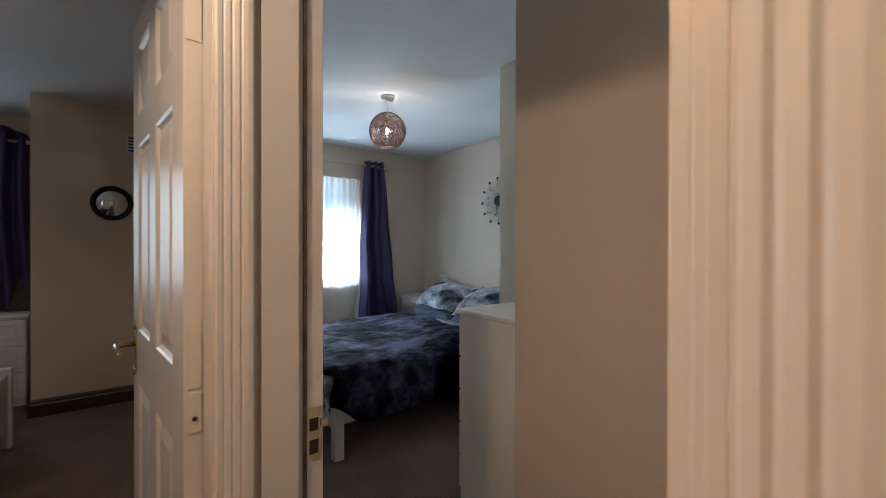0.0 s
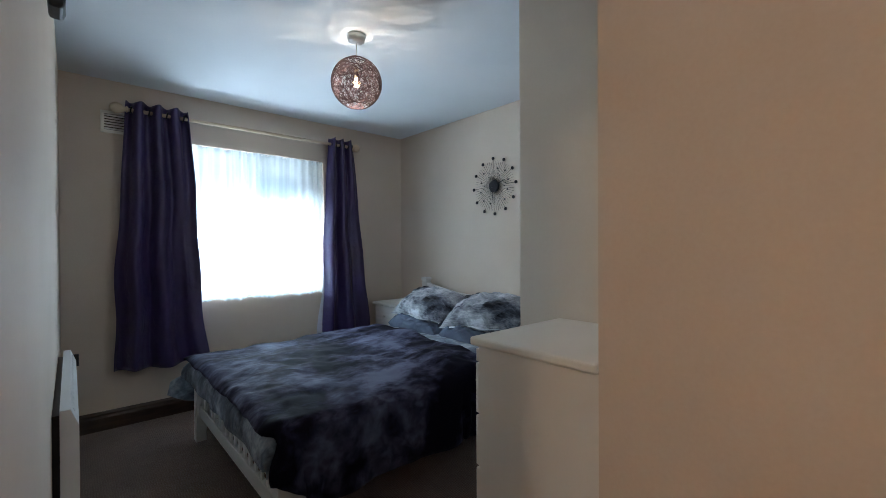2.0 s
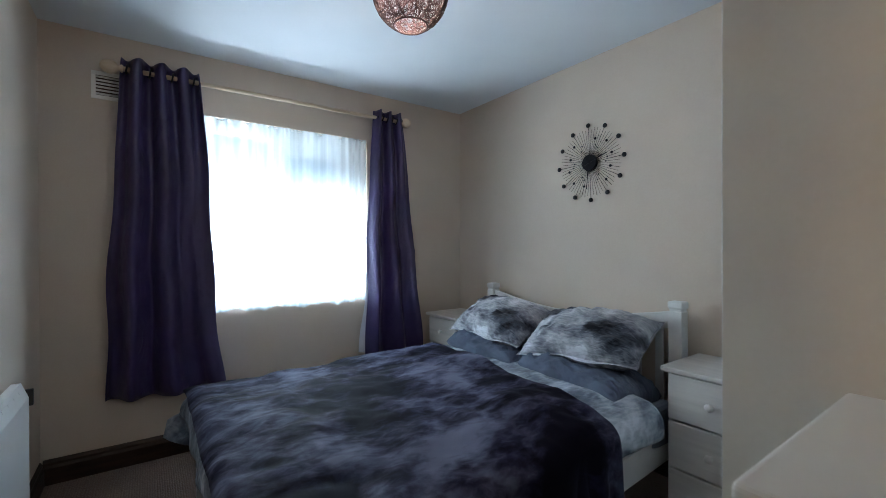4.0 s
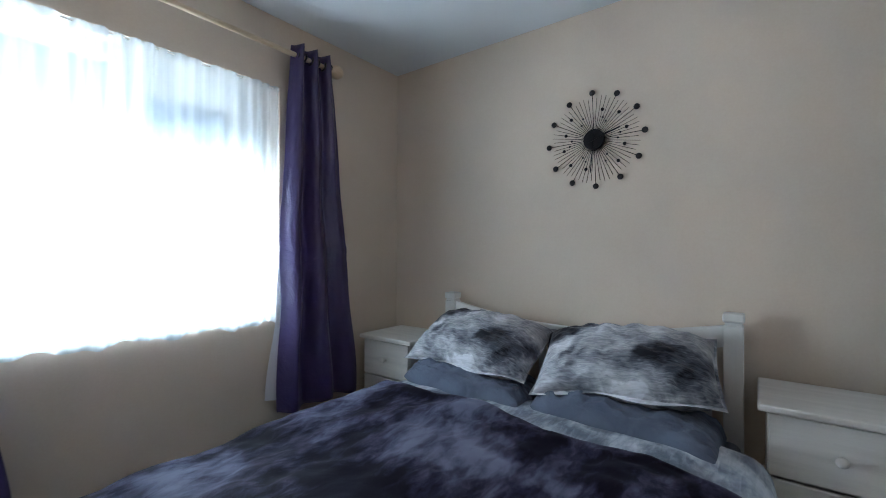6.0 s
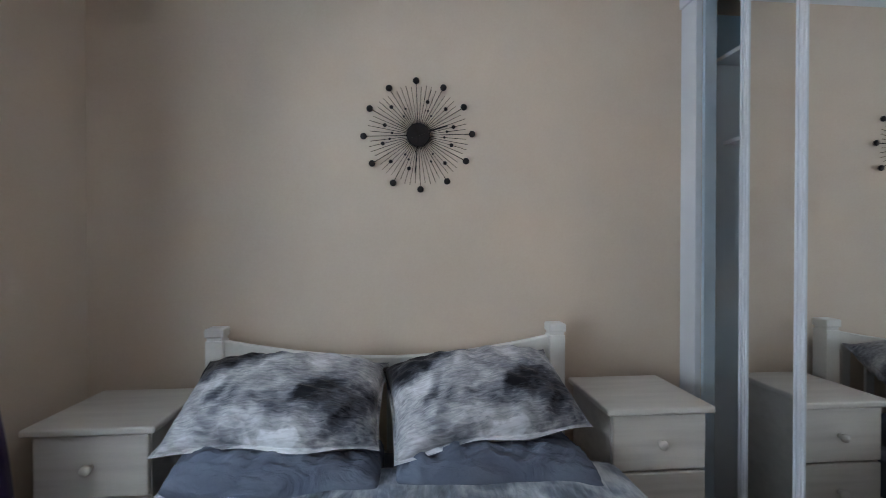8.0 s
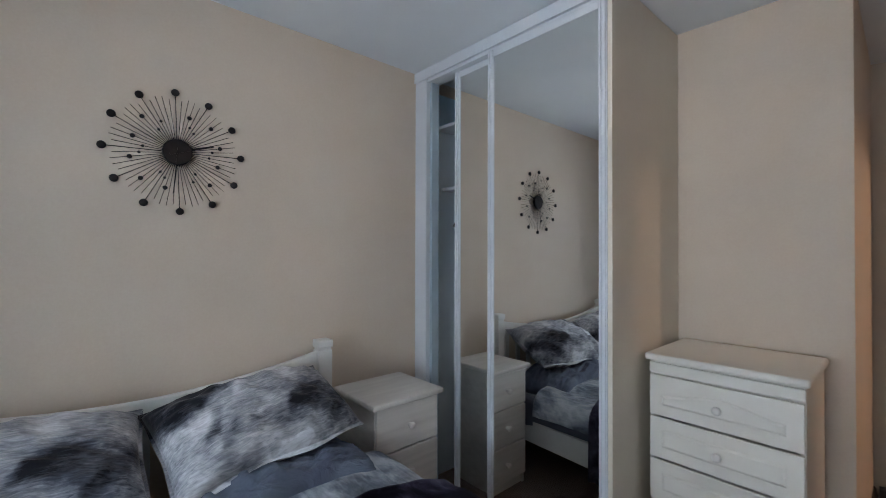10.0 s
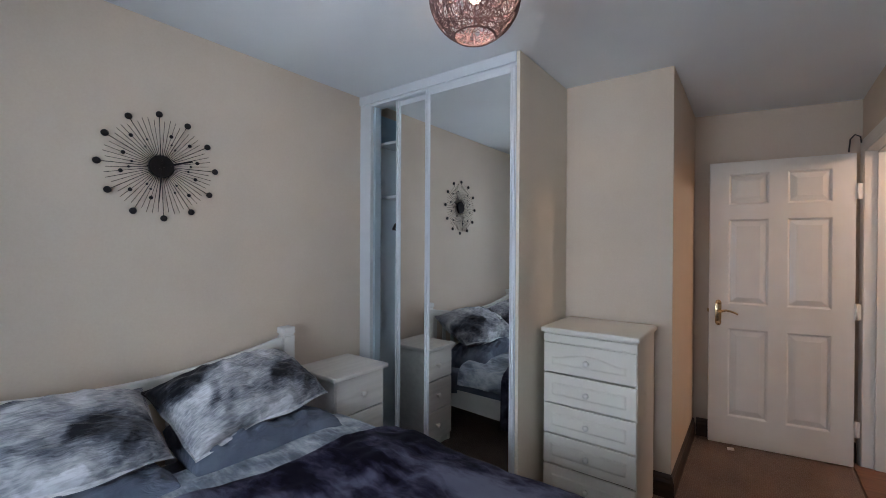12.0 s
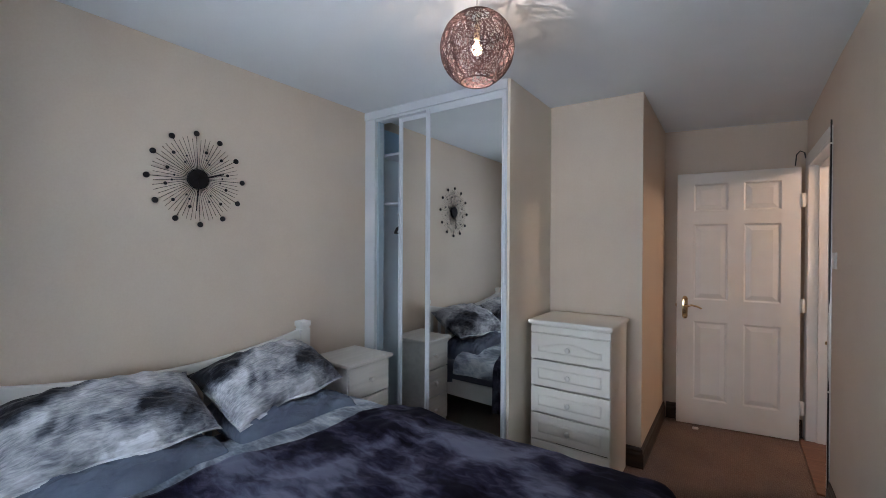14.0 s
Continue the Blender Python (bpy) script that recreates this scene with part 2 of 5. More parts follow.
def sheer_material():
    m = bpy.data.materials.new("sheer_voile")
    m.use_nodes = True
    nt = m.node_tree
    nt.nodes.remove(nt.nodes["Principled BSDF"])
    out = nt.nodes["Material Output"]
    tl = nt.nodes.new("ShaderNodeBsdfTranslucent")
    df = nt.nodes.new("ShaderNodeBsdfDiffuse")
    tp = nt.nodes.new("ShaderNodeBsdfTransparent")
    df.inputs[0].default_value = (0.84, 0.86, 0.88, 1)
    # upright streaks put the shade of overlapping folds into the translucent colour
    tc = nt.nodes.new("ShaderNodeTexCoord")
    mp = nt.nodes.new("ShaderNodeMapping")
    mp.inputs["Scale"].default_value = (26, 1, 0.25)
    ns_ = nt.nodes.new("ShaderNodeTexNoise")
    ns_.inputs["Scale"].default_value, ns_.inputs["Detail"].default_value = 1.0, 5
    rp = nt.nodes.new("ShaderNodeValToRGB")
    rp.color_ramp.elements[0].position, rp.color_ramp.elements[0].color = 0.38, (0.42, 0.52, 0.55, 1)
    rp.color_ramp.elements[1].position, rp.color_ramp.elements[1].color = 0.62, (0.80, 0.90, 0.93, 1)
    nt.links.new(tc.outputs["Object"], mp.inputs["Vector"])
    nt.links.new(mp.outputs[0], ns_.inputs["Vector"])
    nt.links.new(ns_.outputs["Fac"], rp.inputs[0])
    nt.links.new(rp.outputs[0], tl.inputs[0])
    a = nt.nodes.new("ShaderNodeMixShader")
    a.inputs[0].default_value = 0.58
    c = nt.nodes.new("ShaderNodeMixShader")
    c.inputs[0].default_value = 0.70
    nt.links.new(tl.outputs[0], a.inputs[1])
    nt.links.new(df.outputs[0], a.inputs[2])
    nt.links.new(tp.outputs[0], c.inputs[1])
    nt.links.new(a.outputs[0], c.inputs[2])
    nt.links.new(c.outputs[0], out.inputs[0])
    return m


def glass_material():
    m = bpy.data.materials.new("window_glass")
    m.use_nodes = True
    b = m.node_tree.nodes["Principled BSDF"]
    b.inputs["Transmission Weight"].default_value, b.inputs["Roughness"].default_value, b.inputs["IOR"].default_value = 1.0, 0.0, 1.45
    return m


def glow_material(name, colour, strength):
    m = bpy.data.materials.new(name)
    m.use_nodes = True
    b = m.node_tree.nodes["Principled BSDF"]
    b.inputs["Base Color"].default_value = (*colour, 1)
    b.inputs["Emission Color"].default_value = (*colour, 1)
    b.inputs["Emission Strength"].default_value = strength
    return m


WALL = material("cream_wall_paint", (0.615, 0.522, 0.430), 0.75, 0, (0.645, 0.552, 0.460), 2.2, 4, 0.06, 120, 0.12, 160, spec=0.3)
HALL = material("hall_wall_paint", (0.58, 0.47, 0.37), 0.75, 0, (0.62, 0.51, 0.41), 2.0, 4, 0.06, 120, 0.12, 160, spec=0.3)
CEIL = material("ceiling_paint", (0.695, 0.735, 0.765), 0.85, 0, (0.735, 0.775, 0.805), 1.6, 3, 0.05, 90, 0.1, 120, spec=0.2)
GLOSS = material("white_gloss_paint", (0.70, 0.685, 0.645), 0.32, 0, (0.74, 0.725, 0.685), 5.0, 3, 0.0, 100, 0.08, 60, spec=0.5, rough_var=0.06)
CARPET = carpet_material()
DARKWOOD = material("dark_stained_wood", (0.022, 0.012, 0.008), 0.42, 0, (0.05, 0.026, 0.016), 6, 5, 0.3, 180, 0.15, 80, stretch=(1, 1, 6))
HALLFLOOR = material("brown_laminate", (0.12, 0.055, 0.03), 0.45, 0, (0.19, 0.09, 0.05), 5, 5, 0.3, 120, 0.1, 60, stretch=(1, 8, 1))
PINE = material("white_washed_pine", (0.66, 0.63, 0.59), 0.45, 0, (0.58, 0.55, 0.515), 4.0, 5, 0.15, 160, 0.15, 60, stretch=(6, 0.7, 9), lo=0.4, hi=0.7)
CREAM = material("cream_melamine", (0.77, 0.745, 0.685), 0.38, 0, (0.80, 0.775, 0.715), 3.0, 2, 0.04, 80, 0.04, 60)
BEDWHITE = material("white_painted_wood", (0.72, 0.72, 0.70), 0.4, 0, (0.66, 0.66, 0.64), 6, 4, 0.1, 90, 0.08, 70)
PVC = material("white_pvc", (0.82, 0.83, 0.83), 0.3, 0, (0.79, 0.80, 0.80), 4, 2)
WARDWHITE = material("white_foil_frame", (0.64, 0.68, 0.73), 0.35, 0, (0.61, 0.65, 0.70), 4, 2)
WARDSIDE = material("cream_side_panel", (0.67, 0.62, 0.535), 0.6, 0, (0.70, 0.65, 0.565), 2.5, 3, 0.05, 90, 0.06, 90)
WARDIN = material("grey_wardrobe_lining", (0.76, 0.84, 0.90), 0.6, 0, (0.79, 0.87, 0.92), 3, 3, 0.05, 80)
WARDBLUE = material("blue_wardrobe_back", (0.40, 0.60, 0.76), 0.6, 0, (0.44, 0.64, 0.80), 3, 3, 0.05, 80)
WARDPOST = material("blue_grey_foil", (0.40, 0.50, 0.58), 0.5, 0, (0.43, 0.53, 0.61), 3, 2)
MIRROR = material("mirror_glass", (0.82, 0.84, 0.84), 0.004, 1.0)
PURPLE = material("purple_satin_cloth", (0.024, 0.014, 0.066), 0.40, 0, (0.040, 0.025, 0.102), 5, 4, 0.30, 420, 0.2, 500, sheen=0.05, stretch=(1, 1, 0.4), spec=0.6)
satin = PURPLE.node_tree
fine_bump = satin.nodes["Principled BSDF"].inputs["Normal"].links[0].from_node
crease_noise = satin.nodes.new("ShaderNodeTexNoise")
crease_noise.inputs["Scale"].default_value, crease_noise.inputs["Detail"].default_value, crease_noise.inputs["Distortion"].default_value = 7.0, 5, 0.8
crease_bump = satin.nodes.new("ShaderNodeBump")
crease_bump.inputs["Strength"].default_value, crease_bump.inputs["Distance"].default_value = 0.5, 0.025
satin.links.new(satin.nodes["Texture Coordinate"].outputs["Object"], crease_noise.inputs["Vector"])
satin.links.new(crease_noise.outputs["Fac"], crease_bump.inputs["Height"])
satin.links.new(crease_bump.outputs[0], fine_bump.inputs["Normal"])
LINING = material("white_curtain_lining", (0.75, 0.76, 0.80), 0.8, 0, (0.70, 0.71, 0.76), 6, 3)
SHEER = sheer_material()
GLASS = glass_material()
RODWOOD = material("pale_pine_pole", (0.55, 0.42, 0.28), 0.45, 0, (0.63, 0.50, 0.35), 14, 4, 0.1, 120, stretch=(0.4, 4, 4))
BLACK = material("black_metal", (0.012, 0.012, 0.014), 0.35, 0.6, (0.02, 0.02, 0.023), 20, 2)
BLACKPL = material("black_plastic", (0.014, 0.014, 0.015), 0.4, 0, (0.02, 0.02, 0.02), 12, 2)
WIRE = material("grey_metal_rod", (0.20, 0.19, 0.19), 0.22, 1.0, (0.15, 0.145, 0.145), 15, 2)
BRASS = material("worn_brass", (0.72, 0.55, 0.33), 0.22, 1.0, (0.62, 0.45, 0.25), 25, 3)
CHROME = material("brushed_steel", (0.62, 0.62, 0.62), 0.3, 1.0, (0.55, 0.55, 0.55), 30, 3)
WOVEN = material("plum_paper_string", (0.050, 0.024, 0.026), 0.8, 0, (0.085, 0.045, 0.046), 30, 3, 0.2, 200)
WHITEPL = material("white_plastic", (0.75, 0.74, 0.70), 0.4, 0, (0.71, 0.70, 0.66), 10, 2)
MATTRESS = material("slate_fitted_sheet", (0.085, 0.105, 0.15), 0.9, 0, (0.12, 0.145, 0.195), 6, 4, 0.2, 300, 0.2, 250, sheen=0.2)
SHEETGREY = print_material("blue_grey_cotton", [(0.30, (0.085, 0.105, 0.15)), (0.70, (0.145, 0.175, 0.235))], 5.0, 0.5, stretch=(1.0, 2.6, 1), rough=0.85, sheen=0.05, fur=0.05, bump=0.05, crinkle=0.8, crinkle_scale=6.0)
PRINT = print_material("fur_print_cotton", [(0.06, (0.008, 0.009, 0.014)), (0.26, (0.075, 0.085, 0.11)), (0.42, (0.24, 0.255, 0.29)), (0.56, (0.45, 0.465, 0.50)), (0.74, (0.70, 0.72, 0.76))],
                       3.0, 0.8, fur=0.42, fur_stretch=(26, 150, 60), bump=0.08, mid=0.34, mid_scale=8.0,
                       patches=((-0.21, 0.07, 0.14, 0.11, -0.36), (-0.30, 0.10, 0.09, 0.12, -0.15), (0.27, -0.15, 0.20, 0.13, -0.62), (0.03, 0.10, 0.12, 0.03, -0.12), (0.19, 0.06, 0.07, 0.04, -0.18),
                                (0.24, -0.04, 0.12, 0.10, 0.22), (0.28, 0.12, 0.12, 0.10, 0.07), (-0.06, -0.11, 0.20, 0.07, 0.10), (0.0, 0.205, 0.40, 0.02, 0.18)), crinkle=0.30, crinkle_scale=7.0)
DUVET = print_material("streaked_duvet_cotton", [(0.36, (0.05, 0.065, 0.09)), (0.50, (0.15, 0.18, 0.23)), (0.60, (0.31, 0.35, 0.41)), (0.74, (0.56, 0.60, 0.65))],
                       3.2, 1.2, stretch=(1, 1.2, 1), fur=0.26, fur_stretch=(16, 60, 40), bump=0.15, mid=0.25, mid_scale=7.0, crinkle=0.45, crinkle_scale=8.0)
PLUSH = plush_material()
BULB = glow_material("lit_bulb", (1.0, 0.74, 0.45), 9)
AMBER = glow_material("lit_amber_shade", (1.0, 0.55, 0.12), 3.0)
RUBBER = material("brown_draught_strip", (0.06, 0.034, 0.025), 0.8, 0, (0.12, 0.072, 0.052), 40, 3)


# ---- building helpers ----
def box(bm, x0, x1, y0, y1, z0, z1, bevel=0.0, seg=2):
    r = bmesh.ops.create_cube(bm, size=1.0)
    bmesh.ops.scale(bm, vec=(x1 - x0, y1 - y0, z1 - z0), verts=r["verts"])
    bmesh.ops.translate(bm, vec=((x0 + x1) / 2, (y0 + y1) / 2, (z0 + z1) / 2), verts=r["verts"])
    if bevel:
        es = list({e for v in r["verts"] for e in v.link_edges})
        bmesh.ops.bevel(bm, geom=es, offset=bevel, segments=seg, affect="EDGES", profile=0.5)
    return bm


def boxm(*a, bevel=0.0, seg=2):
    return box(bmesh.new(), *a, bevel=bevel, seg=seg)


def prism(bm, pts, z0, z1):
    """An upright block over a footprint, given anticlockwise; heights may be a list for each corner."""
    z0s = z0 if isinstance(z0, (list, tuple)) else [z0] * len(pts)
    z1s = z1 if isinstance(z1, (list, tuple)) else [z1] * len(pts)
    lo = [bm.verts.new((x, y, z)) for (x, y), z in zip(pts, z0s)]
    hi = [bm.verts.new((x, y, z)) for (x, y), z in zip(pts, z1s)]
    bm.faces.new(lo[::-1])
    bm.faces.new(hi)
    n = len(pts)
    for i in range(n):
        bm.faces.new((lo[i], lo[(i + 1) % n], hi[(i + 1) % n], hi[i]))
    return bm


def lathe(bm, prof, m=None, n=24):
    """A turned shape: prof is a list of (radius, height) along z."""
    m = m or Matrix()
    rings = []
    for r, z in prof:
        if r < 1e-6:
            rings.append([bm.verts.new(m @ Vector((0, 0, z)))])
        else:
            rings.append([bm.verts.new(m @ Vector((r * math.cos(2 * math.pi * i / n), r * math.sin(2 * math.pi * i / n), z))) for i in range(n)])
    for a, b in zip(rings, rings[1:]):
        for i in range(n):
            j = (i + 1) % n
            if len(a) == 1 and len(b) > 1:
                bm.faces.new((a[0], b[j], b[i]))
            elif len(b) == 1 and len(a) > 1:
                bm.faces.new((a[i], a[j], b[0]))
            elif len(a) > 1:
                bm.faces.new((a[i], a[j], b[j], b[i]))
    for f in bm.faces:
        f.smooth = True
    return bm


def tube(bm, pts, r, n=8, closed=False, cap=True):
    """A round bar along a line of points."""
    pts = [Vector(p) for p in pts]
    rings = []
    up = None
    k = len(pts)
    for i, p in enumerate(pts):
        a = pts[(i - 1) % k] if (i > 0 or closed) else p
        b = pts[(i + 1) % k] if (i < k - 1 or closed) else p
        d = (b - a).normalized()
        if up is None:
            up = d.orthogonal().normalized()
        up = (up - d * up.dot(d)).normalized()
        side = d.cross(up)
        rr = r[i] if isinstance(r, (list, tuple)) else r
        rings.append([bm.verts.new(p + (up * math.cos(2 * math.pi * j / n) + side * math.sin(2 * math.pi * j / n)) * rr) for j in range(n)])
    pairs = list(zip(rings, rings[1:])) + ([(rings[-1], rings[0])] if closed else [])
    for a, b in pairs:
        for j in range(n):
            f = bm.faces.new((a[j], a[(j + 1) % n], b[(j + 1) % n], b[j]))
            f.smooth = True
    if cap and not closed:
        bm.faces.new(rings[0][::-1])
        bm.faces.new(rings[-1])
    return bm


def grid(bm, fn, nu, nv, smooth=True):
    vs = [[bm.verts.new(fn(i / nu, j / nv)) for j in range(nv + 1)] for i in range(nu + 1)]
    for i in range(nu):
        for j in range(nv):
            f = bm.faces.new((vs[i][j], vs[i + 1][j], vs[i + 1][j + 1], vs[i][j + 1]))
            f.smooth = smooth
    return bm


def profile_strip(bm, prof, a, b, out, side):
    """A moulding: a profile of (across, depth) swept from a to b; side is the way across it, out the way it stands proud."""
    a, b, out, side = Vector(a), Vector(b), Vector(out), Vector(side)
    ra = [bm.verts.new(a + side * u + out * d) for u, d in prof]
    rb = [bm.verts.new(b + side * u + out * d) for u, d in prof]
    n = len(prof)
    for i in range(n):
        bm.faces.new((ra[i], ra[(i + 1) % n], rb[(i + 1) % n], rb[i]))
    bm.faces.new(ra[::-1])
    bm.faces.new(rb)
    return bm


def mesh_of(name, bm, mat, fix=True):
    if fix:
        bmesh.ops.recalc_face_normals(bm, faces=bm.faces)
    me = bpy.data.meshes.new(name)
    bm.to_mesh(me)
    bm.free()
    for m in (mat if isinstance(mat, (list, tuple)) else [mat]):
        me.materials.append(m)
    return me


def part(name, bm, mat, parent, label="", m=None, fix=True):
    ob = new(name, mesh_of(name, bm, mat, fix))
    ob.parent = parent
    if m is not None:
        ob.matrix_basis = m
    return tagged(ob, label)


def thing(name, m, label, category, group="", kind=""):
    ob = new(name)
    ob.empty_display_size = 0.1
    ob.matrix_basis = m
    return tagged(ob, label, category, group, kind)


def solid(name, bm, mat, label, category, kind="", m=None, fix=True, group=""):
    ob = new(name, mesh_of(name, bm, mat, fix))
    if m is not None:
        ob.matrix_basis = m
    return tagged(ob, label, category, group, kind)


# ---- the shell ----
CH = 2.397
H = 2.50
solid("floor", boxm(0.50, 3.43, 0.05, 4.60, -0.10, 0.0), CARPET, "brown loop pile carpet, slightly worn", "floor", "structure")
solid("floor_second_room", boxm(-2.7, 0.50, 1.085, 5.30, -0.10, 0.0), CARPET, "brown loop pile carpet in the second bedroom", "floor", "structure")
solid("floor_hall", boxm(-2.3, 0.50, -2.5, 1.085, -0.10, 0.0), HALLFLOOR, "brown laminate floor of the hall", "floor", "structure")

bm = bmesh.new()
prism(bm, [(0.45, 1.274), (3.43, 1.274), (3.43, 4.75), (0.45, 4.75)], CH, H)
prism(bm, [(0.45, 0.02), (1.66, 0.02), (1.66, 1.274), (0.45, 1.274)], [2.355, 2.355, CH, CH], H)
solid("ceiling", bm, CEIL, "white emulsioned plaster ceiling", "ceiling", "structure")
solid("ceiling_second_room", boxm(-2.7, 0.45, 1.085, 5.4, 2.40, H), CEIL, "white plaster ceiling of the second bedroom", "ceiling", "structure")
solid("ceiling_hall", boxm(-2.3, 0.45, -2.5, 1.085, 2.40, H), CEIL, "white plaster ceiling of the hall", "ceiling", "structure")

WX0, WX1 = 0.622, 0.612
solid("wall_west", prism(bmesh.new(), [(0.50, 1.043), (WX0, 1.043), (WX1, 4.60), (0.48, 4.60)], 0, H), WALL, "cream painted plaster wall, uneven", "wall", "structure")
solid("wall_west_lintel", prism(bmesh.new(), [(0.50, 0.157), (WX0, 0.157), (WX0, 1.043), (0.50, 1.043)], 2.03, H), WALL, "cream painted wall over the doorway", "wall", "structure")
solid("wall_west_south", prism(bmesh.new(), [(0.50, -2.5), (WX0, -2.5), (WX0, 0.157), (0.50, 0.157)], 0, H), WALL, "cream painted wall beside the doorway", "wall", "structure")
solid("wall_alcove_back", prism(bmesh.new(), [(WX0, 0.0), (1.541, 0.15), (1.541, 0.265), (WX0, 0.095)], 0, H), WALL, "cream painted alcove wall behind the open door", "wall", "structure")
solid("wall_alcove_side", boxm(1.540, 1.640, 0.10, 1.170, 0, H), WALL, "cream painted alcove side wall, warm in the hall light", "wall", "structure")
solid("wall_south", prism(bmesh.new(), [(1.540, 1.170), (3.43, 1.170), (3.43, 1.296), (2.16, 1.296), (1.540, 1.274)], 0, H), WALL, "cream painted wall behind the wardrobe", "wall", "structure")
solid("wall_east", boxm(3.33, 3.43, 1.268, 4.60, 0, H), WALL, "plain cream painted wall behind the bed head", "wall", "structure")
NY = 4.490
OX0, OX1, OZ0, OZ1 = 1.26, 2.44, 0.83, 2.035
bm = bmesh.new()
box(bm, 0.46, OX0, NY, NY + 0.26, 0, H)
box(bm, OX1, 3.33, NY, NY + 0.26, 0, H)
box(bm, OX0, OX1, NY, NY + 0.26, 0, OZ0)
box(bm, OX0, OX1, NY, NY + 0.26, OZ1, H)
solid("wall_north", bm, WALL, "cream painted outer wall with a window opening", "wall", "structure")

# hall and second room walls
HY = 1.012
D2X0, D2X1 = -0.405, 0.402
bm = bmesh.new()
box(bm, D2X1 + 0.03, 0.499, HY, HY + 0.10, 0, H)
box(bm, -2.3, D2X0 - 0.03, HY, HY + 0.10, 0, H)
box(bm, D2X0 - 0.03, D2X1 + 0.03, HY, HY + 0.10, 2.03, H)
solid("wall_hall_north", bm, HALL, "warm cream hall wall with a second doorway", "wall", "structure")
solid("wall_hall_west", boxm(-2.4, -2.3, -2.5, 1.112, 0, H), HALL, "warm cream hall end wall", "wall", "structure")
solid("wall_hall_south", boxm(-2.3, 0.50, -2.6, -2.5, 0, H), HALL, "warm cream hall wall", "wall", "structure")
solid("wall_second_room_breast", boxm(-0.27, 0.46, 4.40, 5.20, 0, H), WALL, "mottled cream chimney breast wall", "wall", "structure")
bm = bmesh.new()
box(bm, -2.7, -1.95, 5.20, 5.40, 0, H)
box(bm, -0.75, -0.27, 5.20, 5.40, 0, H)
box(bm, -1.95, -0.75, 5.20, 5.40, 0, 0.85)
box(bm, -1.95, -0.75, 5.20, 5.40, 2.05, H)
solid("wall_second_room_north", bm, WALL, "cream wall of the second bedroom with a window opening", "wall", "structure")
solid("wall_second_room_west", boxm(-2.8, -2.7, 1.112, 5.40, 0, H), WALL, "cream wall of the second bedroom", "wall", "structure")

# skirting boards: a stepped dark moulding
SK = [(0, 0), (0.018, 0), (0.018, 0.085), (0.012, 0.10), (0.012, 0.112), (0.006, 0.125), (0, 0.128)]


def skirting(a, b, out, name="baseboard"):
    prof = [(z, d) for d, z in SK]
    return solid(name, profile_strip(bmesh.new(), prof, a, b, out, (0, 0, 1)), DARKWOOD, "dark stained moulded skirting board", "baseboard", "structure")


skirting((WX1 + 0.01, NY, 0), (3.33, NY, 0), (0, -1, 0))
skirting((3.33, NY - 0.02, 0), (3.33, 1.94, 0), (-1, 0, 0))
skirting((1.540, 0.28, 0), (1.540, 1.292, 0), (-1, 0, 0))
skirting((1.540, 1.274, 0), (2.14, 1.2955, 0), (-0.035, 0.999, 0))
skirting((WX0 + 0.02, 0.098, 0), (1.52, 0.263, 0), (-0.18, 1, 0))
skirting((WX0 - 0.001, 1.100, 0), (WX1, NY - 0.02, 0), (1, 0.018, 0))
skirting((-0.27, 4.40, 0), (0.46, 4.40, 0), (0, -1, 0))
skirting((-0.27, 4.382, 0), (-0.27, 5.20, 0), (-1, 0, 0))
skirting((0.50, -2.5, 0), (0.50, 0.12, 0), (-1, 0, 0))

# ---- first doorway: lining, stops, architraves, threshold ----
JS, JN = 0.187, 1.014
frame_1 = thing("door_frame_1", pose(0.575, 0.70, 0), "cream gloss painted door frame with moulded architraves", "door frame", kind="structure")


def fp(name, bm, mat=GLOSS, label=""):
    ob = part(name, bm, mat, frame_1, label)
    ob.matrix_basis = pose(-0.575, -0.70, 0)
    return ob


fp("jamb", boxm(0.485, 0.626, JN, JN + 0.029, 0, 2.03, bevel=0.002))
fp("jamb", boxm(0.485, 0.626, JS - 0.029, JS, 0, 2.03, bevel=0.002))
fp("head_jamb", boxm(0.485, 0.626, JS, JN, 2.003, 2.032, bevel=0.002))
fp("door_stop", boxm(0.490, 0.568, JN - 0.013, JN - 0.0005, 0, 2.0, bevel=0.002))
fp("door_stop", boxm(0.490, 0.568, JS + 0.0005, JS + 0.013, 0, 2.0, bevel=0.002))
fp("door_stop", boxm(0.490, 0.568, JS + 0.013, JN - 0.013, 1.990, 2.0025, bevel=0.002))
# fluted profile: across, proud
AR = [(0, 0), (0, 0.010), (0.004, 0.0135), (0.012, 0.0135), (0.015, 0.0120), (0.018, 0.0145), (0.026, 0.0165), (0.030, 0.0148), (0.034, 0.0170),
      (0.042, 0.0190), (0.046, 0.0172), (0.050, 0.0195), (0.058, 0.0210), (0.066, 0.0205), (0.070, 0.0165), (0.072, 0.0)]


def architrave(parent, a, b, out, side, m, deep=1.0):
    ob = part("architrave", profile_strip(bmesh.new(), [(u, d * deep) for u, d in AR], a, b, out, side), GLOSS, parent)
    ob.matrix_basis = m
    return ob


